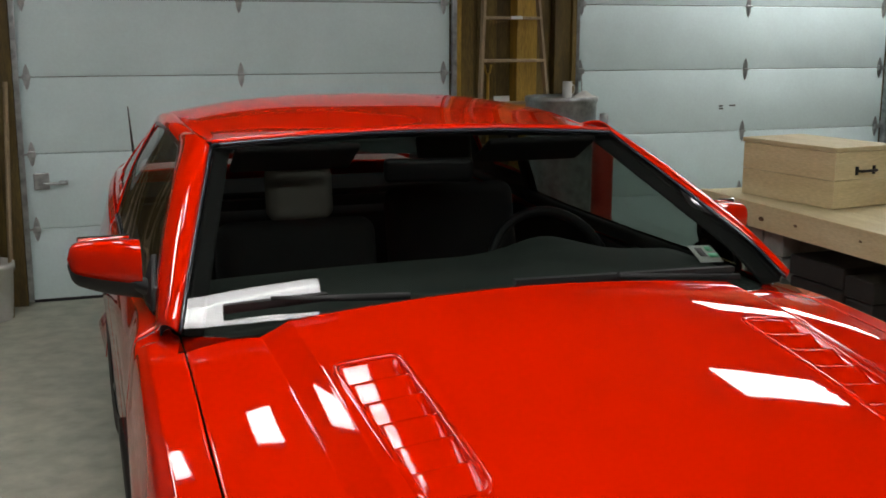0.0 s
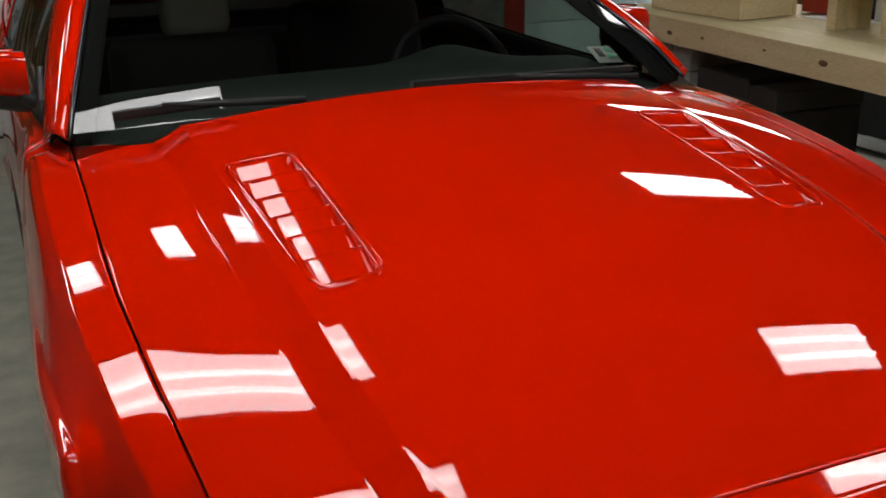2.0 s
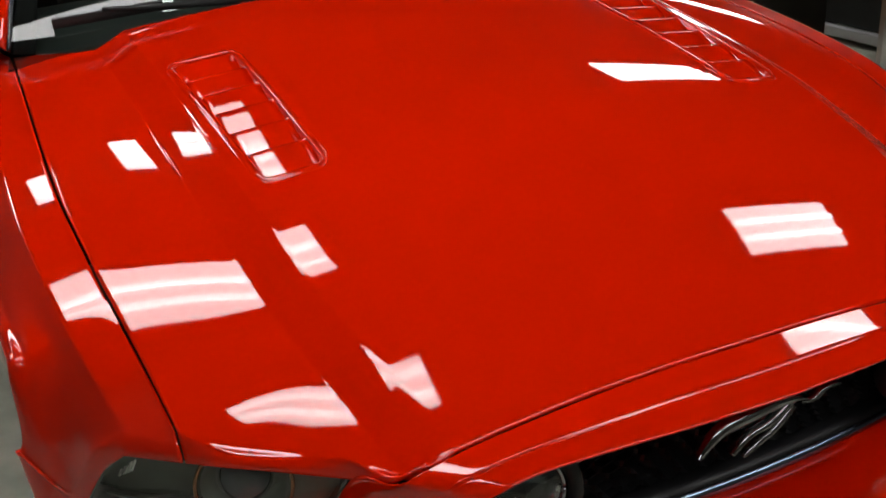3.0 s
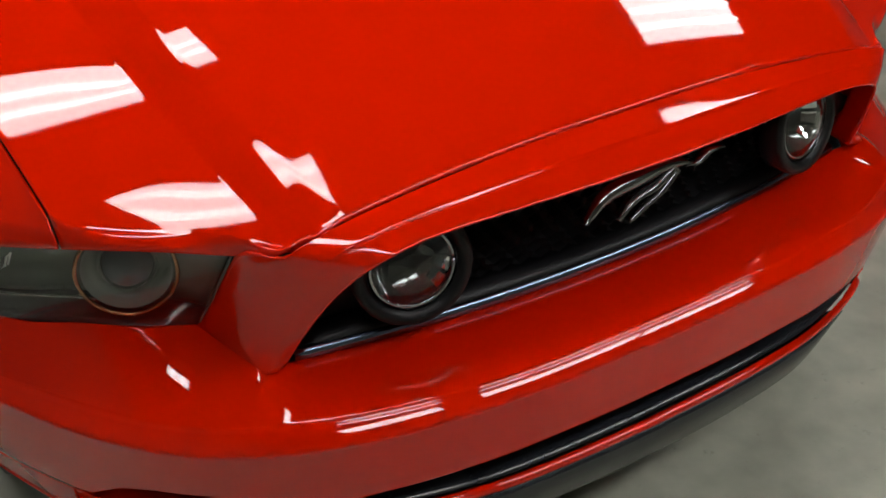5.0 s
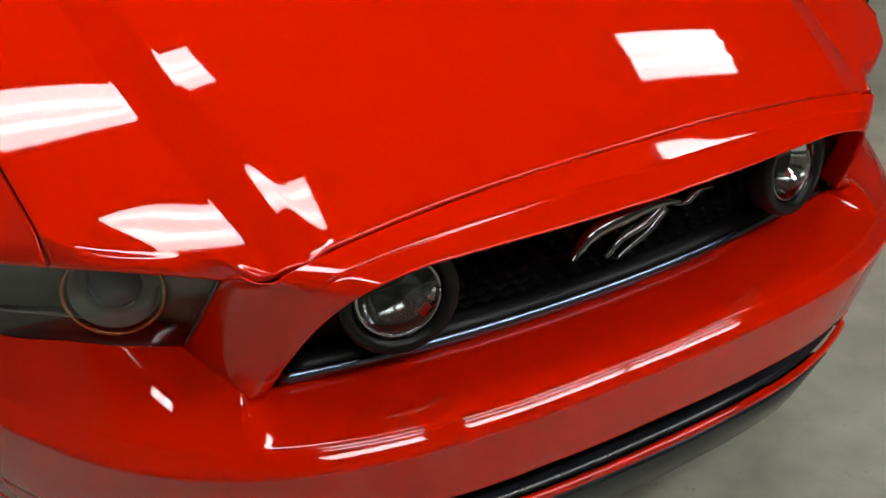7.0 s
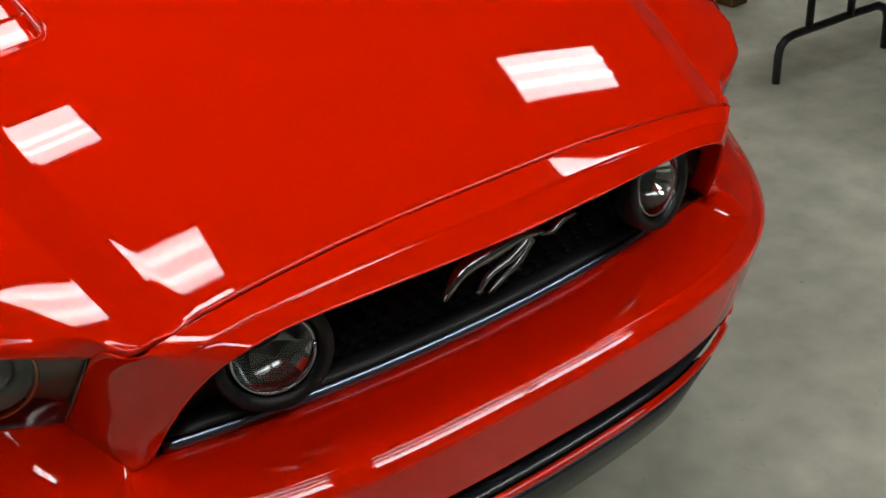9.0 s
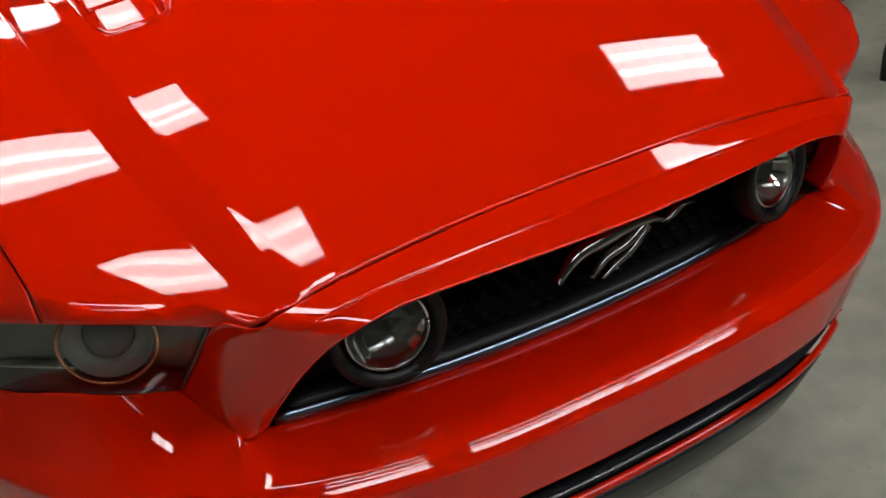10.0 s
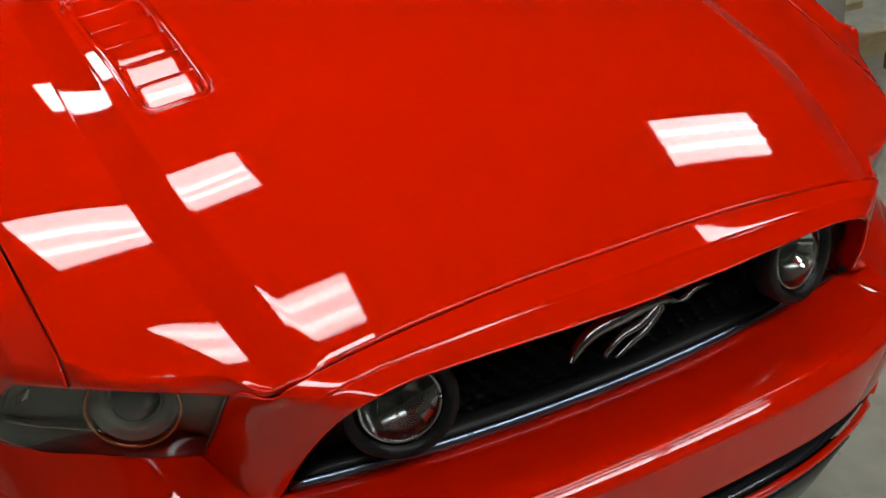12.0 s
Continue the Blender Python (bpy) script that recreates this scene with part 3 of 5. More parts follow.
def low_cabinet():
    t = thing("low_cabinet", "low black cabinet with a pale metal foot rail behind the bench", "cabinet", Matrix.Translation((3.60, 1.63, 0)))
    part("body", boxed((0.05, 0.0, 0.09), (0.62, 2.25, 0.84), 0.006), INK, t, smooth=False)
    for k in range(3):
        part("door", boxed((0.035, 0.005 + 0.75 * k, 0.095), (0.0495, 0.745 + 0.75 * k, 0.835), 0.004), RUBBER, t, smooth=False)
    part("foot_rail", boxed((0.0, 0.0, 0.03), (0.06, 2.25, 0.088), 0.01), PRIMER, t, "pale metal foot rail", smooth=False)
    for y in (0.1, 2.1):
        part("foot", boxed((0.06, y, 0.0), (0.12, y + 0.06, 0.09)), INK, t, smooth=False)


low_cabinet()
t = thing("waste_bin", "round black bin on the floor behind the bench", "bin", Matrix.Translation((3.42, 4.03, 0)))
bm = bmesh.new()
lathe(bm, [(0.0, 0.0), (0.13, 0.0), (0.14, 0.01), (0.165, 0.34), (0.172, 0.34), (0.172, 0.36), (0.16, 0.36), (0.13, 0.02), (0.0, 0.015)], 28)
part("body", bm, RUBBER, t)
bm = bmesh.new()
lathe(bm, [(0.168, 0.30), (0.171, 0.30), (0.171, 0.315), (0.168, 0.315)], 28)
part("band", bm, GREYBIN, t)

t = thing("gas_cylinder", "tall narrow red steel cylinder standing behind the bench", "cylinder", Matrix.Translation((1.97, 4.70, 0)))
bm = bmesh.new()
lathe(bm, [(0.0, 0.0), (0.055, 0.0), (0.06, 0.01), (0.06, 1.02), (0.05, 1.07), (0.025, 1.10), (0.02, 1.12)], 28)
part("body", bm, REDTOOL, t)
bm = bmesh.new()
lathe(bm, [(0.02, 1.12), (0.024, 1.13), (0.024, 1.19), (0.0, 1.195)], 18)
part("valve", bm, STEEL, t)


# ---- the car ----
car = thing("car", "glossy red two-door coupe with vented hood parked on concrete", "car")

# half width and height of the hood's side seam, along the car
SEAM_X = [(0.2, 0.700), (0.34, 0.727), (0.40, 0.734), (0.47, 0.742), (0.56, 0.752), (0.67, 0.763), (0.87, 0.774), (1.27, 0.763), (1.565, 0.752)]
SEAM_Z = [(0.2, 0.645), (0.3, 0.709), (0.37, 0.752), (0.5, 0.810), (0.65, 0.864), (0.8, 0.909), (1.1, 0.963), (1.4, 0.992), (1.6, 0.994)]
CROWN_Z = [(0.14, 0.735), (0.183, 0.768), (0.35, 0.853), (0.5, 0.912), (0.75, 0.978), (1.17, 1.046), (1.30, 1.062), (1.40, 1.0695), (1.47, 1.072)]
# front of the hood: its fold in plan, and the lip that drops from it over the headlamp
NOSE_Y = [(0.0, 0.183), (0.27, 0.186), (0.38, 0.185), (0.44, 0.184), (0.49, 0.185), (0.515, 0.200), (0.535, 0.222), (0.555, 0.245), (0.58, 0.262), (0.61, 0.278), (0.656, 0.306), (0.694, 0.334), (0.728, 0.374)]
LIP_Y = [(0.0, 0.180), (0.27, 0.183), (0.38, 0.182), (0.44, 0.181), (0.49, 0.181), (0.520, 0.193), (0.554, 0.240), (0.609, 0.266), (0.656, 0.294), (0.694, 0.320), (0.728, 0.359)]
LIP_Z = [(0.44, 0.740), (0.49, 0.731), (0.520, 0.715), (0.554, 0.703), (0.609, 0.714), (0.656, 0.720), (0.694, 0.722), (0.728, 0.716)]
REAR_Y = [(0.0, 1.453), (0.52, 1.443), (0.64, 1.458), (0.71, 1.522), (0.755, 1.568)]
CREASE = [(0.15, 0.488), (0.25, 0.520), (0.45, 0.568), (0.6, 0.582), (0.8, 0.594), (1.2, 0.600), (1.6, 0.605)]


def soft_step(t, r):
    """A straight ramp from 0 to 1 with short rounded ends."""
    if t <= -r:
        return 0.0
    if t >= 1 + r:
        return 1.0
    if t < r:
        return (t + r) ** 2 / (4 * r)
    if t > 1 - r:
        return 1 - (1 + r - t) ** 2 / (4 * r)
    return t


def hood_z(x, y):
    a = abs(x)
    xs, zs = table(SEAM_X, y), table(SEAM_Z, y)
    c = table(CREASE, y)
    crown, k = table(CROWN_Z, y), mix(0.128, 0.100, smooth(0.2, 1.2, y))
    inner = crown - k * min(a, 0.6) ** 2
    at = crown - k * c * c - 0.024
    f = (a - c) / (xs - c)
    outer = mix(at, zs, f) + 0.0028 * (1 - (2 * f - 1) ** 2)
    return mix(inner, outer, soft_step((a - (c - 0.062)) / 0.060, 0.03))


def vent_uv(x, y):
    """Place in the vent's own frame: across 0..1 and along 0..1, from front to rear."""
    a = abs(x)
    v = (y - 0.693) / (1.168 - 0.693)
    lo = mix(0.391, 0.392, v)
    hi = mix(0.494, 0.517, v)
    return (a - lo) / (hi - lo), v


def hood_point(u, v):
    s = u * 2 - 1
    f = abs(s)
    f = table([(0.0, 0.0), (0.4, 0.57), (0.85, 0.83), (1.0, 1.0)], f)
    xf, xb = 0.728 * f, 0.753 * f
    yf, yb = table(NOSE_Y, xf), table(REAR_Y, xb)
    w = v
    v = max(0.0, (v - 0.06) / 0.94)
    y = mix(yf, yb, v)
    edge = table(SEAM_X, y) - 0.0018
    x = f * mix(mix(0.728, 0.753, v), edge, smooth(0.8, 1.0, f))
    z = hood_z(x, y)
    if w < 0.06:
        # the lip: shallow in the middle, deep over the headlamps
        t = 1 - w / 0.06
        k = smooth(0.44, 0.50, x)
        top = V((x, y, z))
        low = V((x - 0.002 * k, table(LIP_Y, x), mix(z - 0.006, table(LIP_Z, x), k)))
        p = bez(top, top + V((0, -0.003, -0.001)), low + V((0, -0.003, mix(0.002, 0.012, k))), low, t)
        return V((math.copysign(p.x, s), p.y, p.z))
    return V((math.copysign(x, s), y, z))


def hood_keep(u, v):
    p = hood_point(u, v)
    a, b = vent_uv(p.x, p.y)
    return not (0.0 < a < 1.0 and 0.0 < b < 1.0)


hood = skin("hood", hood_point, 320, 170, RED, car, "glossy red hood with two louvred vents", 0.003, hood_keep)


def vent_place(a, b, side, dz=0.0):
    lo, hi = mix(0.391, 0.392, b), mix(0.494, 0.517, b)
    x, y = mix(lo, hi, a), mix(0.693, 1.168, b)
    return V((side * x, y, hood_z(x, y) + dz))


for side in (-1, 1):
    # raised rim round the opening
    bm = bmesh.new()
    ring = []
    path = [(t, 0.0) for t in (0.12, 0.5, 0.88)] + [(0.97, 0.02), (1.0, 0.06)] + [(1.0, t) for t in (0.2, 0.4, 0.6, 0.8, 0.94)] + [(0.97, 0.985), (0.88, 1.0), (0.5, 1.0), (0.12, 1.0), (0.03, 0.985), (0.0, 0.94)] + [(0.0, t) for t in (0.8, 0.6, 0.4, 0.2, 0.06)] + [(0.03, 0.02)]
    prof = [(-0.012, -0.001), (-0.009, 0.003), (-0.002, 0.0045), (0.003, 0.003), (0.004, -0.040)]
    for a, b in path:
        p = vent_place(a, b, side)
        n = (V(((a - 0.5) * side * 2, 0, 0)) * (1 if 0.03 < b < 0.97 else 0.15) + V((0, (b - 0.5) * 2, 0)) * (1 if not 0.03 < b < 0.97 else 0.1)).normalized()
        row = []
        for off, h in prof:
            q = p - n * (-off if off < 0 else off) if off >= 0 else p + n * (-off)
            row.append(bm.verts.new((q.x, q.y, hood_z(abs(q.x), q.y) + h)))
        ring.append(row)
    for i in range(len(ring)):
        ra, rb = ring[i], ring[(i + 1) % len(ring)]
        for k in range(len(prof) - 1):
            bm.faces.new((ra[k], ra[k + 1], rb[k + 1], rb[k]))
    part("vent_rim", bm, RED, hood)
    # floor of the vent, and its louvres
    bm = sheet(lambda u, v: vent_place(u * 1.04 - 0.02, v * 1.02 - 0.01, side, -0.045), 6, 12)
    part("vent_floor", bm, BLACK, hood)
    for k in range(6):
        b0 = 0.015 + k * 0.164

        def louvre(u, v, b0=b0, side=side, k=k):
            b = b0 + v * 0.168
            return vent_place(0.02 + u * 0.96, min(b, 0.995), side, mix(-0.0155 - 0.0022 * k, 0.0, v / 0.94) if v < 0.94 else -0.002 - 0.010 * (v - 0.94) / 0.06)
        skin("louvre", louvre, 6, 16, RED, hood, thick=0.003)


# ---- front: header over the grille, posts, bumper ----
def opening(s):
    """Edge of the upper grille opening, s from -1 to 1 over the top and down to its lower corners."""
    f = abs(s)
    pts = [(0.0, 0.722, 0.094), (0.14, 0.722, 0.099), (0.25, 0.720, 0.109), (0.347, 0.716, 0.119), (0.404, 0.709, 0.120), (0.442, 0.690, 0.132), (0.474, 0.647, 0.160), (0.50, 0.594, 0.189), (0.519, 0.533, 0.224)]
    p = spline([V(q) for q in pts], f)
    return V((math.copysign(p.x, s), p.z, p.y))


def header_outer(s):
    """The far edge of the header: the hood's shut line, then the lamp's inner edge down to the post's foot."""
    f = abs(s)
    pts = [(0.0, 0.176, 0.762), (0.16, 0.178, 0.760), (0.31, 0.178, 0.7505), (0.42, 0.176, 0.740), (0.492, 0.175, 0.727), (0.520, 0.188, 0.713), (0.554, 0.243, 0.701), (0.588, 0.351, 0.546), (0.552, 0.224, 0.533)]
    if f > 0.75:
        # the straight inner edge of the lamp, then down to the foot
        p = mix(V(pts[6]), V(pts[7]), (f - 0.75) / 0.125) if f < 0.875 else mix(V(pts[7]), V(pts[8]), (f - 0.875) / 0.125)
    else:
        p = spline([V(q) for q in pts], f)
    return V((math.copysign(p.x, s), p.y, p.z))


def header(u, v):
    s = u * 2 - 1
    a, d = header_outer(s), opening(s)
    k = smooth(0.52, 0.74, abs(s))
    out = V((math.copysign(0.45, s), -0.89, 0))
    b = mix(mix(a, d, 0.42) + V((0, -0.001, 0.0027)), mix(a, d, 0.33) + out * 0.010, k)
    c = mix(mix(a, d, 0.82) + V((0, -0.014, 0.0015)), mix(a, d, 0.67) + out * 0.011, k)
    if v < 0.9:
        w = v / 0.9
        # over the grille: two flats that meet in a fold near the opening
        tent = -0.12 * math.log(math.exp(-w / 0.55 / 0.12) + math.exp(-(1 - w) / 0.45 / 0.12))
        crease = -0.0020 * min(max((w - 0.49) / 0.06, 0.0), (1 - w) / 0.45, 1.0)
        return mix(mix(a, d, w) + V((0, -0.5, 0.86)) * (0.0065 * tent + crease), bez(a, b, c, d, w), k)
    return d + V((0, 0.045, 0.003)) * ((v - 0.9) / 0.1) + mix(V((0, 0, 0)), V((math.copysign(0.005, s), 0.0, 0.0)), k) * ((v - 0.9) / 0.1)


HEAD = [[header(i / 128, j / 100) for j in range(101)] for i in range(129)]
for _ in range(80):
    old = [row[:] for row in HEAD]
    for i in range(1, 128):
        hold = smooth(0.56, 0.76, abs(i / 64 - 1))
        if hold > 0:
            for j in range(1, 90):
                mean = (old[i - 1][j] + old[i + 1][j] + old[i][j - 1] + old[i][j + 1]) / 4
                HEAD[i][j] = mix(old[i][j], mean, 0.9 * hold)
skin("grille_header", lambda u, v: HEAD[round(u * 128)][round(v * 100)], 128, 100, RED, car, "red painted surround over the grille", 0.003)


def plan(s):
    """The bumper's plan line at its nose, s from -1 to 1."""
    f = abs(s)
    if f < 0.72:
        x = f / 0.72 * 0.79
        y = 0.027 + 0.219 * x ** 2 + 0.2935 * x ** 4 + 0.329 * x ** 6
    else:
        t = (f - 0.72) / 0.28
        p = V((0.79, 0.3579))
        q = mix(mix(p, V((0.872, 0.484)), t), mix(V((0.872, 0.484)), V((0.922, 0.600)), t), t)
        x, y = q.x, q.y
    return math.copysign(x, s), y


def gbot(x):
    a = min(abs(x), 0.53)
    return 0.190 + 0.205 * a ** 2 + 0.045 * a ** 4, 0.515


LAMP_BOTTOM = [(0.552, 0.224, 0.536), (0.588, 0.351, 0.549), (0.661, 0.370, 0.566), (0.725, 0.404, 0.579), (0.788, 0.447, 0.584), (0.846, 0.524, 0.592), (0.914, 0.600, 0.651)]


def bumper_top(s):
    f = abs(s)
    x, y = plan(f)
    if f < 0.53:
        xx = f / 0.53 * 0.552
        if xx < 0.512:
            yy, zz = gbot(xx)
        else:
            yy, zz = mix(gbot(0.512)[0], 0.224, (xx - 0.512) / 0.040), mix(0.515, 0.535, (xx - 0.512) / 0.040)
        return V((math.copysign(xx, s), yy, zz))
    if f < 0.60:
        p = mix(V(LAMP_BOTTOM[0]), V(LAMP_BOTTOM[1]), (f - 0.53) / 0.07)
    else:
        p = spline([V(q) for q in LAMP_BOTTOM[1:]], (f - 0.60) / 0.40)
    return V((math.copysign(p.x, s), p.y, p.z))


FOLD_Z = [(0.0, 0.491), (0.115, 0.490), (0.23, 0.485), (0.345, 0.479), (0.46, 0.472), (0.575, 0.465), (0.69, 0.461), (0.805, 0.467), (0.92, 0.486)]


def line(pairs, x):
    """Straight steps between (x, value) pairs."""
    for (x0, y0), (x1, y1) in zip(pairs, pairs[1:]):
        if x <= x1:
            return mix(y0, y1, min(max((x - x0) / (x1 - x0), 0.0), 1.0))
    return pairs[-1][1]


def fold(s):
    x, y = plan(s)
    return V((x, y, table(FOLD_Z, abs(x))))


def bumper_upper(u, v):
    """Shelf from the grille or lamp out to a crease, then a rounded drop to the fold."""
    s = u * 2 - 1
    top, n = bumper_top(s), fold(s)
    back = V((top.x - n.x, top.y - n.y, 0))
    back = back.normalized() if back.length > 1e-6 else V((0, 1, 0))
    k = smooth(0.20, 0.60, abs(n.x)) * smooth(0.93, 0.80, abs(n.x))
    c = n + back * mix(0.0215, 0.026, k) + V((0, 0, mix(0.0242, 0.0300, k)))
    e = n + back * mix(0.0160, 0.019, k) + V((0, 0, mix(0.0197, 0.0240, k)))
    if v < 0.66:
        w = v / 0.66
        return mix(top, c, w) + V((0, 0, 1)) * (mix(0.008, 0.005, k) * math.sin(math.pi * w) * (1 - 0.5 * w))
    if v < 0.82:
        w = (v - 0.66) / 0.16
        return mix(c, e, w) + V((0, 0, 0.0006)) * math.sin(math.pi * w)
    w = (v - 0.82) / 0.18
    return bez(e, e + (e - c) * 0.6, n + V((0, 0, 0.008)), n, w)


def face(s, z):
    """The undercut face below the fold, at height z."""
    n = fold(s)
    dz = max(0.0, n.z - z)
    k = smooth(0.45, 1.0, abs(s))
    return V((n.x * (1 - 0.16 * k * max(0.0, dz - 0.06)), n.y + 0.10 * dz + 0.35 * dz * dz + 0.20 * dz * smooth(0.25, 0.70, abs(n.x)), z))


# upper and lower edges of the openings in the face: the long lower grille, then the side ducts
OPEN_TOP = [(0.0, 0.394), (0.2, 0.389), (0.34, 0.379), (0.45, 0.365), (0.50, 0.353), (0.518, 0.344), (0.53, 0.337), (0.58, 0.325), (0.588, 0.352), (0.604, 0.367), (0.65, 0.371), (0.709, 0.369), (0.74, 0.356), (0.756, 0.339), (0.775, 0.312), (0.79, 0.305), (1.0, 0.305)]
OPEN_LOW = [(0.0, 0.334), (0.2, 0.331), (0.35, 0.326), (0.45, 0.321), (0.49, 0.325), (0.515, 0.332), (0.53, 0.337), (0.58, 0.325), (0.585, 0.305), (0.60, 0.288), (0.64, 0.282), (0.73, 0.282), (0.765, 0.291), (0.79, 0.305), (1.0, 0.305)]

# lower edge of the face, where the thin strip begins
CHEEK_LOW = [(0.0, 0.334), (0.2, 0.331), (0.35, 0.326), (0.45, 0.320), (0.50, 0.312), (0.56, 0.270), (0.62, 0.238), (0.80, 0.222), (1.0, 0.222)]


def face_upper(u, v):
    s = u * 2 - 1
    n = fold(s)
    z = mix(n.z, line(OPEN_TOP, abs(n.x)), v)
    return face(s, z)


skin("front_bumper", lambda u, v: bumper_upper(u, v / 0.62) if v < 0.62 else face_upper(u, (v - 0.62) / 0.38), 320, 96, RED, car, "glossy red front bumper cover", 0.003)
for side in (-1, 1):
    skin("bumper_cheek", lambda u, v: face(side * mix(0.39, 1.0, u), mix(line(OPEN_LOW, abs(plan(mix(0.39, 1.0, u))[0])), table(CHEEK_LOW, abs(plan(mix(0.39, 1.0, u))[0])), v)), 150, 8, RED, car, thick=0.003)


def strip(u, v):
    s = u * 2 - 1
    a = face(s, table(CHEEK_LOW, abs(plan(s)[0])))
    d = V((a.x * (1 - 0.02 * smooth(0.5, 1, abs(s))), a.y + 0.006, a.z - 0.023))
    return bez(a, a + V((0, -0.014, -0.004)), d + V((0, -0.014, 0.010)), d, v)


skin("bumper_strip", strip, 140, 16, RED, car, thick=0.003)


def lip(u, v):
    s = (u * 2 - 1) * 0.385
    e = smooth(1.0, 0.72, abs(u * 2 - 1))
    a = strip((s + 1) / 2, 1.0) + V((0, -0.003, 0.003))
    d = V((a.x, a.y + 0.016 + 0.014 * (1 - e), mix(0.266, 0.236, e)))
    back = d + V((0, 0.09, 0.006))
    if v < 0.7:
        return bez(a, a + V((0, -0.018, -0.012)), d + V((0, -0.014, 0.03)), d, v / 0.7)
    return mix(d, back, (v - 0.7) / 0.3)


skin("chin_lip", lip, 110, 16, SATIN, car, "satin black plastic chin lip", 0.004)

# lower grille: its black tray, back and bars; side ducts
def low_at(s, dy, z):
    p = face(s, 0.30)
    return V((p.x, p.y + dy, z))


skin("lower_tray", lambda u, v: low_at((u * 2 - 1) * 0.46, mix(0.0, 0.075, v), table(CHEEK_LOW, abs(u * 2 - 1) * 0.505) - 0.001 + 0.016 * v), 70, 6, SATIN, car, "satin black sloping tray of the lower grille", 0.003)
skin("lower_back", lambda u, v: low_at((u * 2 - 1) * 0.56, 0.070, mix(0.21, 0.41, v)), 50, 6, BLACK, car, "", 0.003)
skin("lower_roof", lambda u, v: low_at((u * 2 - 1) * 0.47, mix(-0.006, 0.075, v), line(OPEN_TOP, abs(u * 2 - 1) * 0.516) + 0.004 + 0.004 * v), 50, 3, BLACK, car, "", 0.003)
for end in (-0.49, 0.49):
    skin("lower_end", lambda u, v: low_at(end, mix(0.010, 0.08, u), mix(0.30, 0.40, v)), 3, 4, BLACK, car, "", 0.003)
for k in range(3):
    bm = bmesh.new()
    rod(bm, [low_at(s, 0.055, 0.353 + 0.014 * k) for s in [(-0.43 + 0.86 * i / 40) for i in range(41)]], 0.0035, 6)
    part("lower_bar", bm, BLACK, car)
for side in (-1, 1):
    def duct_at(u, dy, z, side=side):
        s = side * mix(0.519, 0.730, u)
        p = face(s, 0.32)
        return V((p.x, p.y + dy, z))
    skin("duct_back", lambda u, v: duct_at(u, 0.075, mix(0.265, 0.40, v)), 16, 4, BLACK, car, "", 0.003)
    skin("duct_ramp", lambda u, v: duct_at(u, mix(0.002, 0.072, v), mix(0.280, 0.302, v ** 1.3)), 24, 8, RED, car, "red ramp inside the side duct", 0.003)
    skin("duct_roof", lambda u, v: duct_at(u, mix(0.0, 0.08, v), mix(0.374, 0.345, smooth(0.5, 1.0, u)) + 0.004), 24, 4, BLACK, car, "", 0.003)
    for e in (0.0, 1.0):
        skin("duct_cheek", lambda u, v: duct_at(e, mix(0.006, 0.08, u), mix(0.275, 0.375, v)), 4, 4, RED, car, "", 0.003)

# upper grille: back plate, honeycomb, chin bar
def grille_back(u, v):
    x = (u * 2 - 1) * 0.515
    f = abs(x)
    y0, z0 = gbot(x)
    top = 0.720 - 0.9 * max(0.0, f - 0.3) ** 1.4
    return V((x, mix(y0 + 0.060, 0.160 + 0.25 * x * x, v), mix(0.505, top, v)))


skin("grille_back", grille_back, 40, 10, BLACK, car, "", 0.003)
bm = bmesh.new()
HEX = 0.0165
for r in range(10):
    for c in range(-16, 17):
        cx = (c + 0.5 * (r % 2)) * HEX * 1.95
        cz = 0.570 + r * HEX * 1.22
        if abs(cx) > 0.30 + 0.02 * math.sin(r) or cz > 0.714 - 0.25 * max(0, abs(cx) - 0.2):
            continue
        v = (cz - 0.505) / 0.22
        base = mix(gbot(cx)[0] + 0.045, 0.146 + 0.25 * cx * cx, v)
        rim = []
        for k in range(6):
            a = math.pi / 6 + k * math.pi / 3
            co, si = math.cos(a), math.sin(a)
            rim.append([bm.verts.new((cx + HEX * 1.12 * co, base, cz + HEX * 0.80 * si)), bm.verts.new((cx + HEX * 0.93 * co, base - 0.006, cz + HEX * 0.66 * si)), bm.verts.new((cx + HEX * 0.84 * co, base + 0.008, cz + HEX * 0.58 * si))])
        for k in range(6):
            p, q = rim[k], rim[(k + 1) % 6]
            for j in range(2):
                bm.faces.new((p[j], q[j], q[j + 1], p[j + 1]))
part("grille_mesh", bm, GRILLE, car, "black honeycomb grille insert", smooth=False)


def chin_bar(u, v):
    x = (u * 2 - 1) * 0.506
    y, z = gbot(x)
    e = smooth(1.0, 0.9, abs(u * 2 - 1))
    w = 0.03 * e + 0.004
    a, b = V((x, y + 0.006, z + 0.002)), V((x, y + 0.046, z + 0.004 + w * 0.9))
    return bez(a, a + V((0, -0.012, w * 0.55)), a + V((0, 0.000, w * 0.95)), b, v)


skin("chin_tray", chin_bar, 90, 16, BLACK, car, "satin black tray behind the grille bar", 0.003)
bm = bmesh.new()
rod(bm, [V((x, gbot(x)[0] + 0.004, gbot(x)[1] + 0.010)) for x in [-0.497 + 0.994 * k / 60 for k in range(61)]], 0.0105, 16)
part("chin_bar", bm, GLOSSBLACK, car, "rounded satin black bar under the grille")
skin("chin_shelf", lambda u, v: V(((u * 2 - 1) * 0.49, gbot((u * 2 - 1) * 0.49)[0] + 0.03 + 0.05 * v, 0.541 + 0.004 * v)), 40, 3, BLACK, car, "", 0.003)


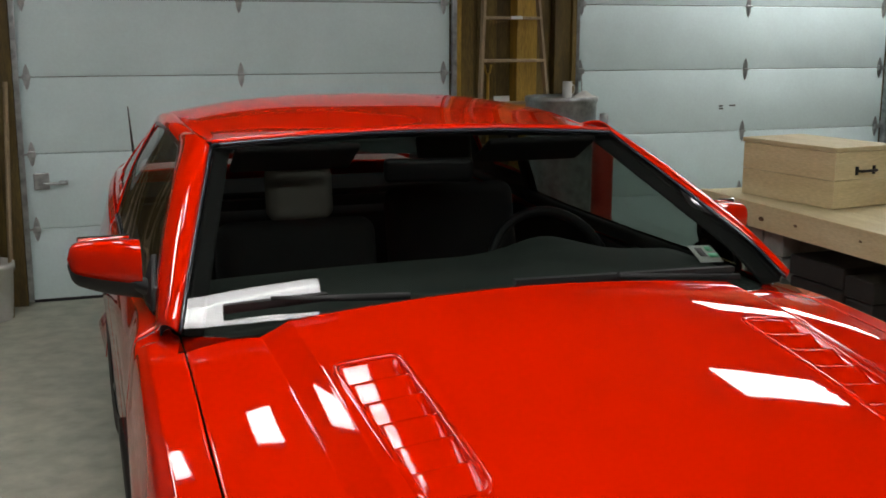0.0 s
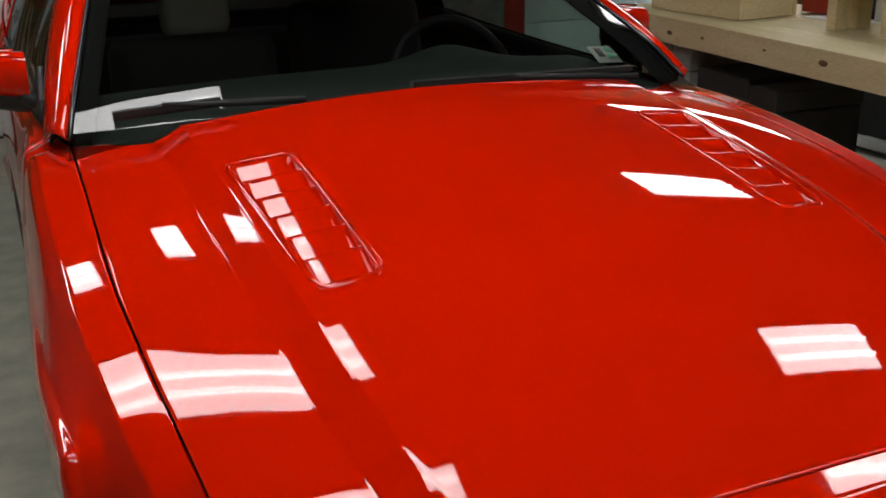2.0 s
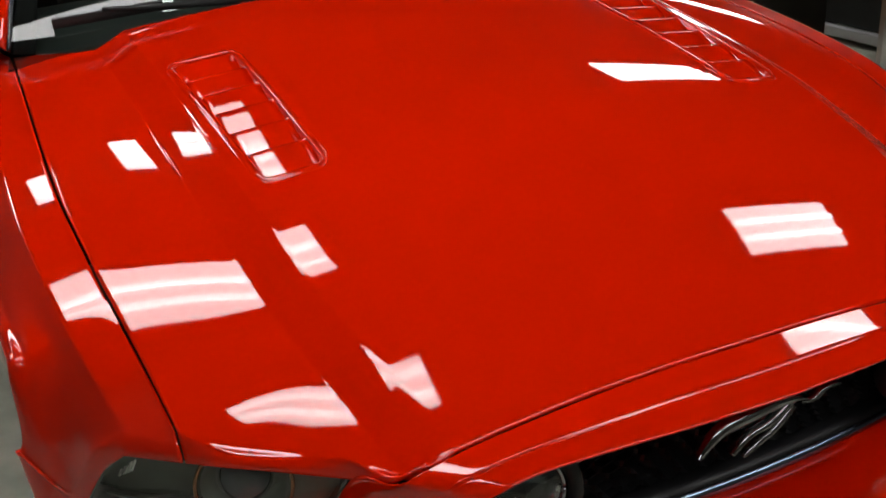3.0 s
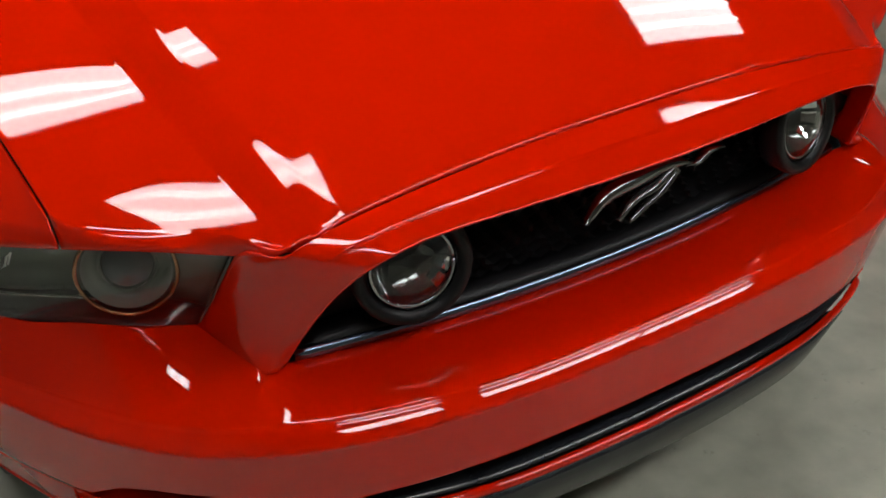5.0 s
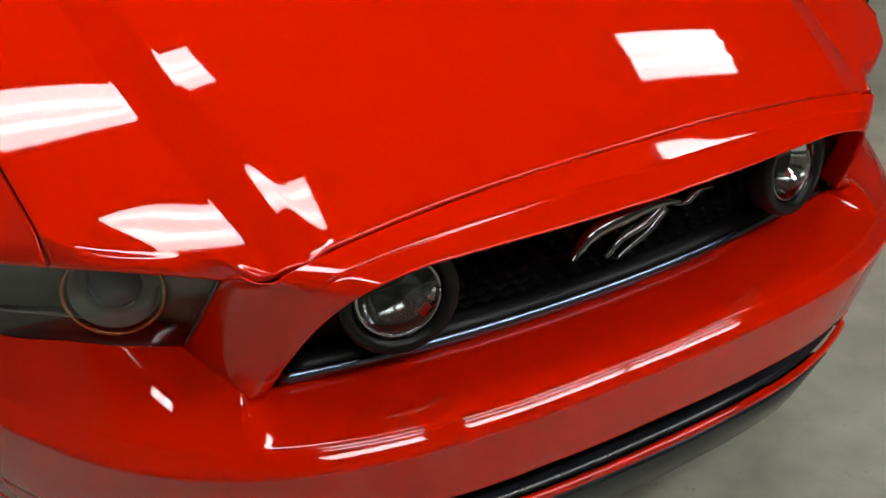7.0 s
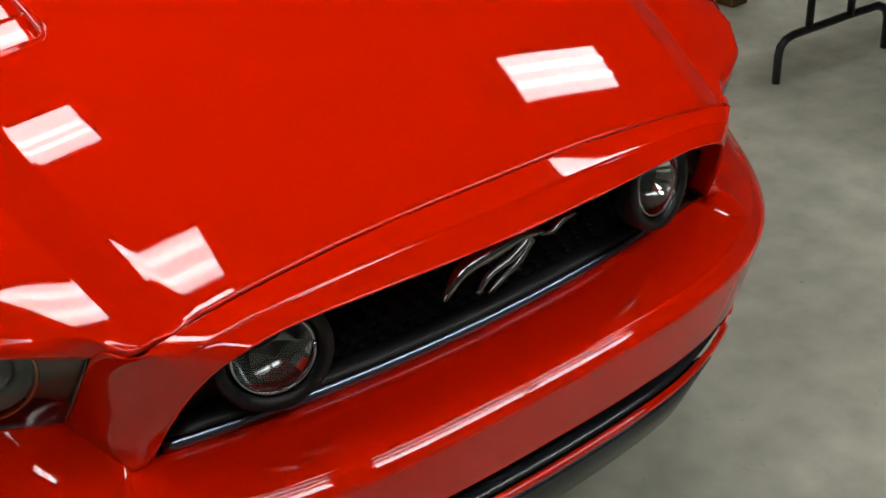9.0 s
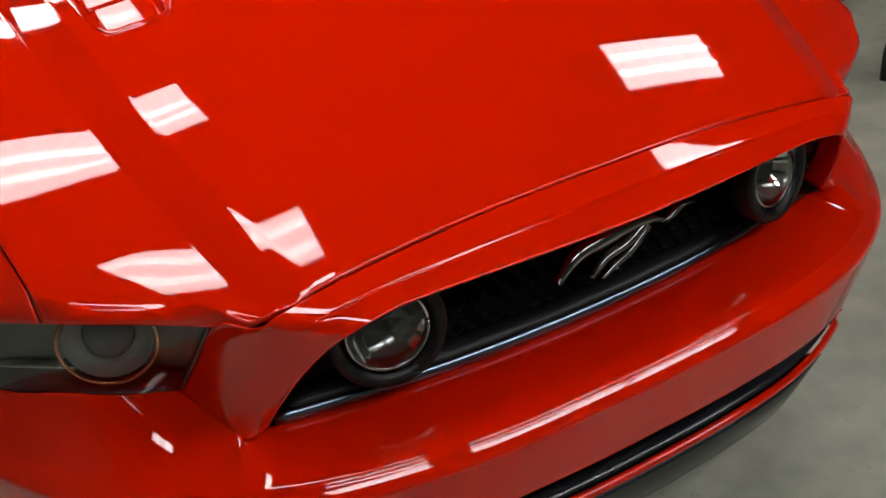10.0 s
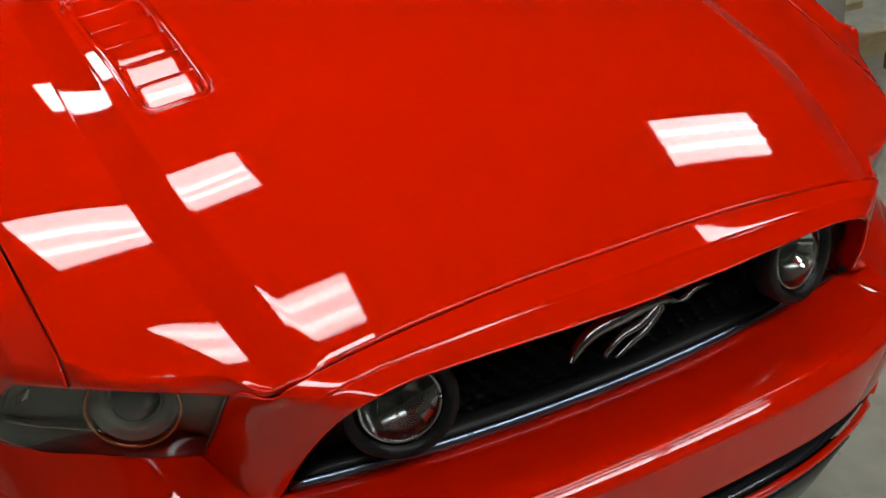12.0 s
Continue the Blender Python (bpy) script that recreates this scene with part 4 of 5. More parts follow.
def blade(bm, pts, widths, depth=0.010):
    """A tapered strip with a ridge, along a smooth line in the grille's plane."""
    n = 18
    rows = []
    for i in range(n + 1):
        t = i / n
        p, w = spline([V((*q, 0.0)) for q in pts], t), spline(widths, t)
        q = spline([V((*q, 0.0)) for q in pts], min(1.0, t + 0.02)) - spline([V((*q, 0.0)) for q in pts], max(0.0, t - 0.02))
        d = V((-q.y, q.x, 0)).normalized() * w
        y = 0.120 + 0.2 * p.x * p.x
        rows.append([bm.verts.new((p.x - d.x, y + depth, p.y - d.y)), bm.verts.new((p.x - d.x * 0.8, y, p.y - d.y * 0.8)), bm.verts.new((p.x, y - depth * 0.6, p.y)), bm.verts.new((p.x + d.x * 0.8, y, p.y + d.y * 0.8)), bm.verts.new((p.x + d.x, y + depth, p.y + d.y))])
    for ra, rb in zip(rows, rows[1:]):
        for k in range(4):
            bm.faces.new((ra[k], ra[k + 1], rb[k + 1], rb[k]))
    bm.faces.new(rows[0]), bm.faces.new(rows[-1])


def emblem():
    """Plain chrome blades on the honeycomb."""
    bm = bmesh.new()
    blade(bm, [(-0.108, 0.652), (-0.070, 0.682), (-0.020, 0.692), (0.040, 0.700), (0.085, 0.693)], [0.004, 0.011, 0.013, 0.011, 0.003])
    blade(bm, [(0.070, 0.692), (0.100, 0.686), (0.122, 0.697), (0.150, 0.698)], [0.004, 0.004, 0.005, 0.002])
    blade(bm, [(0.055, 0.694), (0.020, 0.672), (-0.020, 0.662), (-0.050, 0.640)], [0.006, 0.007, 0.005, 0.003])
    blade(bm, [(0.060, 0.688), (0.030, 0.660), (0.000, 0.646), (-0.030, 0.632)], [0.004, 0.006, 0.005, 0.002])
    for v in bm.verts:
        v.co.x, v.co.z = 0.003 + (v.co.x - 0.021) * 0.93, 0.671 + (v.co.z - 0.675) * 0.93
    part("emblem", bm, EMBLEM, car, "plain chrome emblem blades on the grille")


emblem()


def lamp_round(x, y, z, r, turn):
    m = pose(x, y, z, 84, 0, turn)
    ring = bmesh.new()
    lathe(ring, [(r + 0.018, -0.03), (r + 0.022, 0.002), (r + 0.018, 0.010), (r + 0.006, 0.009), (r, -0.004)], 40, m)
    base = part("fog_lamp", ring, BLACK, car, "round fog lamp set in the grille")
    bm = bmesh.new()
    lathe(bm, [(0.0, -0.045), (r * 0.35, -0.040), (r * 0.75, -0.022), (r * 0.98, 0.0), (r, 0.004)], 40, m)
    part("reflector", bm, SMOKE, base, "dark mirror reflector")
    bm = bmesh.new()
    rod(bm, [m @ V((r * 0.93 * math.cos(a), r * 0.93 * math.sin(a), 0.0)) for a in [k * math.tau / 40 for k in range(41)]], 0.0030, 8)
    part("rim_ring", bm, DARKCHROME, base, "smoked chrome rim")
    # a few curved mirror facets stand beside the bulb
    for k in range(4):
        bm = bmesh.new()
        t0 = -0.9 + 0.5 * k
        rows = []
        for q in range(7):
            a = t0 + 0.36 * q / 6
            rows.append([bm.verts.new(m @ V((r * f * math.cos(a), r * f * math.sin(a), z))) for f, z in ((0.62, -0.030), (0.74, -0.017), (0.88, -0.008))])
        for ra, rb in zip(rows, rows[1:]):
            for c in range(2):
                bm.faces.new((ra[c], ra[c + 1], rb[c + 1], rb[c]))
        part("facet", bm, CHROME, base, "curved chrome facet")
    bm = bmesh.new()
    lathe(bm, [(0.0, 0.016), (r * 0.5, 0.013), (r * 0.85, 0.006), (r * 1.0, 0.0)], 40, m)
    o = part("lens", bm, CLEAR, base)
    o.visible_shadow = False


for side in (-1, 1):
    lamp_round(side * 0.348, 0.180, 0.641, 0.060, side * 12)


# ---- headlamps ----
PROJ = material("projector_glass", (0.06, 0.075, 0.09), rough=0.04, vary=0.1, spec=0.8)
LAMP_TOP = [(0.554, 0.247, 0.703), (0.609, 0.270, 0.713), (0.656, 0.298, 0.719), (0.694, 0.323, 0.722), (0.732, 0.364, 0.717), (0.769, 0.404, 0.713), (0.793, 0.429, 0.708), (0.817, 0.468, 0.670)]
LAMP_LOW = [(0.588, 0.352, 0.546), (0.628, 0.361, 0.557), (0.668, 0.373, 0.568), (0.715, 0.398, 0.578), (0.757, 0.426, 0.582), (0.795, 0.454, 0.583), (0.825, 0.490, 0.583), (0.845, 0.522, 0.590)]


def lamp_face(u, v, side, inset=0.0):
    a = spline([V(q) for q in LAMP_TOP], u)
    b = spline([V(q) for q in LAMP_LOW], u)
    p = mix(a, b, v) + V((0.35, -0.65, 0)) * (0.018 * math.sin(math.pi * v)) * (1 - 0.5 * u)
    p += V((-0.45, 0.75, 0)).normalized() * inset * math.sin(math.pi * (0.08 + 0.84 * u)) ** 0.3
    return V((side * p.x, p.y, p.z))


for side in (-1, 1):
    hl = skin("headlamp", lambda u, v: lamp_face(u, v, side, 0.075), 24, 10, LAMPGREY, car, "dark headlamp with a round projector", 0.003)
    for edge in (0.0, 1.0):
        skin("bezel", lambda u, v: lamp_face(u, edge, side, 0.075 * v), 24, 3, BLACK if edge else LAMPDARK, hl, thick=0.002)
    for edge in (0.0, 1.0):
        skin("bezel_end", lambda u, v: lamp_face(edge, u, side, 0.075 * v), 8, 3, LAMPDARK, hl, thick=0.002)
    c = lamp_face(0.33, 0.44, side, 0.040)
    m = pose(c.x, c.y, c.z, 90, 0, side * 20)
    bm = bmesh.new()
    # the ring's top is cut off by the hood's lip
    cut = math.asin(min(0.9, max(0.1, (0.712 - c.z) / 0.063)))
    rod(bm, [m @ V((0.063 * math.cos(a), 0.063 * math.sin(a), 0.0)) for a in [math.pi - cut + k * (math.pi + 2 * cut) / 40 for k in range(41)]], 0.0028, 8)
    part("projector_ring", bm, COPPER, hl, "thin copper-tinted ring")
    bm = bmesh.new()
    lathe(bm, [(0.057, -0.004), (0.054, -0.02), (0.042, -0.032), (0.037, -0.02)], 36, m)
    part("projector_bowl", bm, LAMPGREY, hl)
    bm = bmesh.new()
    lathe(bm, [(0.034, -0.022), (0.030, -0.008), (0.018, 0.002), (0.0, 0.006)], 32, m)
    part("projector_lens", bm, PROJ, hl, "bluish glass projector lens")
    # chrome facets of the turn lamp beside the projector
    for k in range(5):
        a = lamp_face(0.80 + 0.018 * k, 0.28 + 0.03 * k, side, 0.045)
        b = lamp_face(0.805 + 0.018 * k, 0.44 + 0.02 * k, side, 0.045)
        bm = bmesh.new()
        bar(bm, a, b, 0.004, 0.003)
        part("facet", bm, CHROME, hl, "small chrome facet", smooth=False)
    bm = bmesh.new()
    rod(bm, [lamp_face(0.42 + 0.05 * k, 0.80 - 0.003 * k, side, 0.030) for k in range(11)], 0.0022, 6)
    part("trim_line", bm, CHROME, hl, "thin chrome line along the lamp's foot")
    lens = skin("lens", lambda u, v: lamp_face(u, v, side, 0.0), 30, 12, LENS, hl, "clear headlamp lens", 0.0)
    lens.visible_shadow = False


# ---- sides: fenders, doors, quarter panels ----
BELT_X = [(1.58, 0.766), (1.9, 0.790), (2.4, 0.796), (2.9, 0.786), (3.4, 0.766), (4.0, 0.71), (4.7, 0.61)]
BELT_Z = [(1.58, 1.000), (1.9, 0.998), (2.4, 1.002), (2.9, 1.020), (3.3, 1.052), (3.8, 1.074), (4.3, 1.055), (4.75, 1.02)]
HIP_X = [(0.60, 0.902), (0.85, 0.908), (1.0, 0.903), (1.4, 0.880), (1.9, 0.853), (2.5, 0.832), (3.0, 0.824), (3.6, 0.822), (4.2, 0.775), (4.7, 0.66)]


def side_section(y, t):
    """Body side at station y, t from 0 at the top edge to 1 at the sill."""
    if y < 1.58:
        top = V((table(SEAM_X, y) + 0.0018, y, table(SEAM_Z, y)))
        sh = V((top.x + mix(0.062, 0.070, smooth(0.5, 1.3, y)), y, top.z - 0.010))
    else:
        top = V((table(BELT_X, y), y, table(BELT_Z, y)))
        sh = V((mix(0.844, top.x + 0.022, smooth(1.6, 2.0, y)), y, top.z - 0.040))
    hip = V((table(HIP_X, y), y, 0.76))
    low = V((table(HIP_X, y) - 0.018, y, 0.48))
    sill = V((mix(0.858, 0.795, smooth(1.2, 3.0, y)), y, 0.235))
    if y < 1.58:
        if t < 0.25:
            return mix(top, sh, t / 0.25)
        t = (t - 0.25) / 0.75
        pts = [sh, sh + V((0.022, 0, -0.030)), mix(sh, hip, 0.55) + V((0.010, 0, 0)), hip, low, sill]
    else:
        pts = [top, mix(top, sh, 0.6) + V((0, 0, 0.004)), sh, mix(sh, hip, 0.4) + V((0.004, 0, 0)), hip, low, sill]
    return spline(pts, t)


AXLES, WHEEL_R, ARCH = (0.985, 3.705), 0.345, 0.375


def arch_limit(y):
    """How far down the section reaches at y before a wheel arch cuts it."""
    for ax in AXLES:
        if abs(y - ax) < ARCH:
            zc = 0.345 + math.sqrt(ARCH ** 2 - (y - ax) ** 2)
            lo, hi = 0.4, 1.0
            for _ in range(24):
                m = (lo + hi) / 2
                if side_section(y, m).z > zc:
                    lo = m
                else:
                    hi = m
            return lo
    return 1.0


def side_skin(name, y0, y1, ny, side, mat, label):
    def f(u, v):
        y = mix(y0, y1, u)
        p = side_section(y, v * arch_limit(y))
        return V((side * p.x, p.y, p.z))
    return skin(name, f, ny, 64, mat, car, label, 0.003)


TIP_END = min((abs(side_section(0.605, k / 200).z - 0.655), k / 200) for k in range(80, 200))[1]


def fender_cap(side):
    """The fender's tip between hood seam, headlamp and bumper."""
    def f(u, v):
        # u from the lamp's top edge over a lip and fold back to the fender's start, v from the hood seam outwards
        y0 = 0.605
        w = v if v < 0.25 else 0.25 + (v - 0.25) / 0.75 * (TIP_END - 0.25)
        q = side_section(y0, w)
        if v < 0.25:
            low = mix(V((0.7315, 0.361, 0.717)), V((0.792, 0.427, 0.710)), v / 0.25)
            top = mix(V((0.7315, 0.376, 0.747)), V((0.787, 0.438, 0.742)), v / 0.25)
        else:
            k = (v - 0.25) / 0.75
            low = spline([V(p) for p in ((0.792, 0.427, 0.710), (0.816, 0.467, 0.672), (0.834, 0.500, 0.625), (0.846, 0.523, 0.592), (0.872, 0.552, 0.602), (0.915, 0.600, 0.652))], k)
            top = spline([V(p) for p in ((0.787, 0.438, 0.742), (0.822, 0.478, 0.702), (0.845, 0.512, 0.650), (0.860, 0.536, 0.612), (0.880, 0.562, 0.614), (0.916, 0.602, 0.657))], k)
        if u < 0.25:
            t = 1 - u / 0.25
            p = bez(top, top + V((0.001, -0.006, -0.002)), low + V((0, -0.003, 0.012)), low, t)
        else:
            t = (u - 0.25) / 0.75
            d = (side_section(0.655, w) - q) * ((q.y - top.y) / 0.05)
            p = top * (1 + 2 * t) * (1 - t) ** 2 + (q - top) * (t * (1 - t) ** 2) + q * (t * t * (3 - 2 * t)) + d * (t * t * (t - 1))
            seam = V((table(SEAM_X, p.y) + 0.0018, p.y, table(SEAM_Z, p.y)))
            p = mix(seam, p, smooth(0.0, 0.22, v))
        return V((side * p.x, p.y, p.z))
    return f


for side in (-1, 1):
    tip = fender_cap(side)

    def upper(u, v, side=side, tip=tip):
        if u < 0.30:
            return tip(u / 0.30, v)
        y = mix(0.605, 1.655, (u - 0.30) / 0.70)
        w = v if v < 0.25 else 0.25 + (v - 0.25) / 0.75 * (min(TIP_END, arch_limit(y)) - 0.25)
        p = side_section(y, w)
        return V((side * p.x, p.y, p.z))

    def lower(u, v, side=side):
        y = mix(1.30, 1.655, u)
        lim = arch_limit(y)
        p = side_section(y, mix(min(TIP_END, lim), lim, v))
        return V((side * p.x, p.y, p.z))
    skin("fender", upper, 120, 60, RED, car, "glossy red front fender", 0.003)
    skin("fender_skirt", lower, 26, 20, RED, car, "", 0.003)
    side_skin("side_door", 1.66, 3.025, 40, side, RED, "")
    side_skin("quarter_panel", 3.03, 4.70, 90, side, RED, "")
    bm = bmesh.new()
    rod(bm, [(side * 0.850, 1.35, 0.235), (side * 0.790, 3.22, 0.235)], 0.02, 8)
    part("sill", bm, BLACK, car)

# ---- greenhouse ----
def ws_base(s):
    f = abs(s)
    return V((0.757 * s, 1.480 + 0.016 * f ** 2.05, 1.046 - 0.023 * f ** 2.05))


def ws_top(s):
    f = abs(s)
    return V((0.586 * s, 2.107 + 0.018 * f ** 2.05, 1.367 - 0.022 * f ** 2.05))


def windscreen(u, v):
    s = u * 2 - 1
    p = mix(ws_base(s), ws_top(s), v)
    n = V((0, -0.48, 0.88))
    # the glass rises steeply from the cowl, then runs nearly straight to the roof
    t = min(max((v - 0.08) / 0.20, 0.0), 1.0)
    run = 0.20 * (t ** 3 - t ** 4 / 2) + max(0.0, v - 0.28)
    return p + n * (0.70 * 0.185 * (v - run / 0.82) * (1 - 0.12 * abs(s) ** 6) * (v > 0))


ws = skin("windscreen", lambda u, v: windscreen(u, 1.09 * v - 0.09), 40, 26, SCREEN, car, "tinted windscreen", 0.0)
ws.visible_shadow = False
for s0, nm in ((-1, "seal"), (1, "seal")):
    bm = bmesh.new()
    rod(bm, [windscreen((s0 + 1) / 2, k / 20) + V((s0 * 0.002, -0.001, 0.001)) for k in range(21)], 0.0045, 8)
    part("windscreen_seal", bm, SATIN, ws)
bm = bmesh.new()
rod(bm, [windscreen(k / 40, 1.0) + V((0, 0, 0.002)) for k in range(41)], 0.006, 8)
part("windscreen_seal", bm, SATIN, ws)

ROOF_EDGE = [(0.598, 2.19, 1.335), (0.603, 2.45, 1.368), (0.60, 2.85, 1.380), (0.575, 3.3, 1.350)]


def roof(u, v):
    s = u * 2 - 1
    f = abs(s)
    y = mix(2.12, 3.40, v)
    front = ws_top(s) + V((0, 0.004, 0.003))
    zc = table([(2.15, 1.372), (2.47, 1.404), (2.82, 1.420), (3.12, 1.410), (3.40, 1.374)], y)
    w = table([(2.25, 0.583), (2.57, 0.602), (2.97, 0.597), (3.40, 0.570)], y)
    p = V((w * s, y, zc - 0.052 * f ** 2.6))
    p = mix(front, p, smooth(0.0, 0.22, v))
    # the leading edge rolls down to the glass
    p.z += 0.0130 * (1 - (1 - min(1.0, v / 0.042)) ** 2) * smooth(0.9, 0.5, v)
    return p


skin("roof", roof, 40, 140, RED, car, "glossy red roof", 0.004)


def pillar_edge(v):
    """Outer edge of the A-pillar, from the fender up to the roof."""
    return spline([V((0.802, 1.590, 1.000)), V((0.760, 1.830, 1.130)), V((0.695, 2.100, 1.256)), V((0.644, 2.330, 1.330)), V((0.630, 2.550, 1.360))], v)


for side in (-1, 1):
    def pillar(u, v, side=side):
        a = windscreen(1.0, v) + V((0.007, 0.002, 0.002))
        b = pillar_edge(v * 0.86)
        p = mix(a, b, u) + V((0.2, -0.58, 0.76)) * 0.030 * math.sin(math.pi * u) ** 0.8
        return V((side * p.x, p.y, p.z))
    skin("front_pillar", pillar, 10, 30, RED, car, "", 0.004)
    skin("pillar_trim", lambda u, v: pillar(u, v) + V((-side * 0.012, 0.016, -0.014)), 6, 24, DARKTRIM, car, "", 0.003)
    skin("pillar_garnish", lambda u, v: mix(windscreen(0.5 + side * 0.5, v) + V((-side * 0.006, 0.012, -0.010)), windscreen(0.5 + side * 0.5, v) + V((-side * 0.048, 0.026, -0.020)), u), 4, 24, DARKTRIM, car, "dark inner cover of the windscreen pillar", 0.004)

    def rail(u, v, side=side):
        a = roof(1.0, 0.06 + 0.94 * v)
        k = [V((0.638, 2.330, 1.324)), V((0.644, 2.690, 1.350)), V((0.634, 3.020, 1.344)), V((0.610, 3.390, 1.308))]
        b = spline(k, v)
        p = mix(a, b, u) + V((0.6, 0, 0.5)) * 0.014 * math.sin(math.pi * u)
        return V((side * p.x, p.y, p.z))
    skin("roof_rail", rail, 8, 30, RED, car, "", 0.004)
    skin("rail_trim", lambda u, v: rail(u, v) + V((-side * 0.012, 0, -0.012)), 6, 24, DARKTRIM, car, "", 0.003)

    def belt(y):
        return V((table(BELT_X, y) - 0.004, y, table(BELT_Z, y) + 0.002))

    def door_glass(u, v, side=side):
        y = mix(1.72, 3.02, u)
        b = belt(y)
        if u < 0.42:
            t = spline([V((0.770, 1.720, 1.057)), V((0.742, 1.870, 1.130)), V((0.682, 2.130, 1.248)), V((0.634, 2.370, 1.318))], u / 0.42)
        else:
            t = spline([V((0.634, 2.370, 1.318)), V((0.638, 2.690, 1.346)), V((0.634, 2.990, 1.337))], (u - 0.42) / 0.58)
        p = mix(V((b.x, mix(y, t.y, 0.0), b.z)), t, v) + V((0.012, 0, 0.004)) * math.sin(math.pi * v)
        return V((side * p.x, p.y, p.z))
    g = skin("side_window", door_glass, 30, 12, SIDEGLASS, car, "tinted side window", 0.0)
    g.visible_shadow = False
    bm = bmesh.new()
    rod(bm, [door_glass(0.0, 0) + V((side * 0.004, 0, 0.0))] + [door_glass(k / 24, 1.0) + V((side * 0.003, 0, 0.002)) for k in range(25)], 0.008, 8)
    rod(bm, [door_glass(k / 12, 0.0) + V((side * 0.004, 0, 0.0)) for k in range(13)], 0.007, 8)
    part("window_seal", bm, SATIN, car)

    def rear_pillar(u, v, side=side):
        a = spline([V((0.636, 3.030, 1.341)), V((0.620, 3.250, 1.320)), V((0.595, 3.530, 1.252)), V((0.570, 3.850, 1.147))], u)
        b = belt(mix(3.06, 3.95, u))
        p = mix(a, b, v) + V((0.012, 0, 0.004)) * math.sin(math.pi * v)
        return V((side * p.x, p.y, p.z))
    skin("rear_pillar", rear_pillar, 24, 14, RED, car, "", 0.004, keep=lambda u, v: not (0.06 < u < 0.46 and 0.12 < v < 0.80 - 0.6 * max(0, u - 0.25)))
    skin("rear_trim", lambda u, v: rear_pillar(u, v) + V((-side * 0.016, 0, -0.006)), 24, 14, DARKTRIM, car, "", 0.003, keep=lambda u, v: not (0.06 < u < 0.46 and 0.12 < v < 0.80 - 0.6 * max(0, u - 0.25)))
    q = skin("quarter_window", lambda u, v: rear_pillar(0.05 + 0.42 * u, 0.10 + 0.72 * v) + V((-side * 0.004, 0, 0)), 10, 8, SIDEGLASS, car, "tinted quarter window", 0.0)
    q.visible_shadow = False
    skin("middle_pillar", lambda u, v, side=side: mix(door_glass(0.985 + 0.015 * u, v), rear_pillar(0.03, 1 - v), u) + V((-side * 0.010, 0, 0)), 4, 10, SATIN, car, "", 0.003)


def rear_screen(u, v):
    s = u * 2 - 1
    a = roof(u, 1.0) + V((0, 0.004, -0.002))
    b = V((0.60 * s, 3.98 - 0.08 * s * s, 1.10))
    return mix(a, b, v) + V((0, 0.3, 0.9)) * 0.02 * math.sin(math.pi * v)


o = skin("rear_screen", rear_screen, 20, 12, REARGLASS, car, "tinted rear screen", 0.0)
o.visible_shadow = False
skin("boot_lid", lambda u, v: V(((u * 2 - 1) * mix(0.70, 0.60, v), mix(3.96, 4.66, v), table([(3.96, 1.075), (4.3, 1.070), (4.55, 1.055), (4.66, 1.03)], mix(3.96, 4.66, v)) - 0.02 * (u * 2 - 1) ** 2)), 16, 16, RED, car, "", 0.004)
skin("rear_bumper", lambda u, v: V(((u * 2 - 1) * 0.655, 4.775 - 0.10 * (u * 2 - 1) ** 2 - 0.10 * (2 * v - 1) ** 2, mix(1.02, 0.25, v))), 20, 14, RED, car, "", 0.004)
for side in (-1, 1):
    part("tail_lamp", boxed((side * 0.44 - 0.15, 4.70, 0.80), (side * 0.44 + 0.15, 4.785, 0.95), 0.01), REDTOOL, car, "dark red tail lamp", smooth=False)

# aerial
bm = bmesh.new()
lathe(bm, [(0.0, 0.035), (0.012, 0.03), (0.017, 0.0), (0.019, -0.02)], 14, Matrix.Translation((-0.640, 3.967, 1.075)))
aer = part("aerial", bm, RUBBER, car, "thin black whip aerial")
bm = bmesh.new()
rod(bm, [(-0.640, 3.967, 1.09), (-0.648, 3.99, 1.22), (-0.654, 4.01, 1.33)], 0.0065, 8, 0.0022)
part("whip", bm, RUBBER, aer)


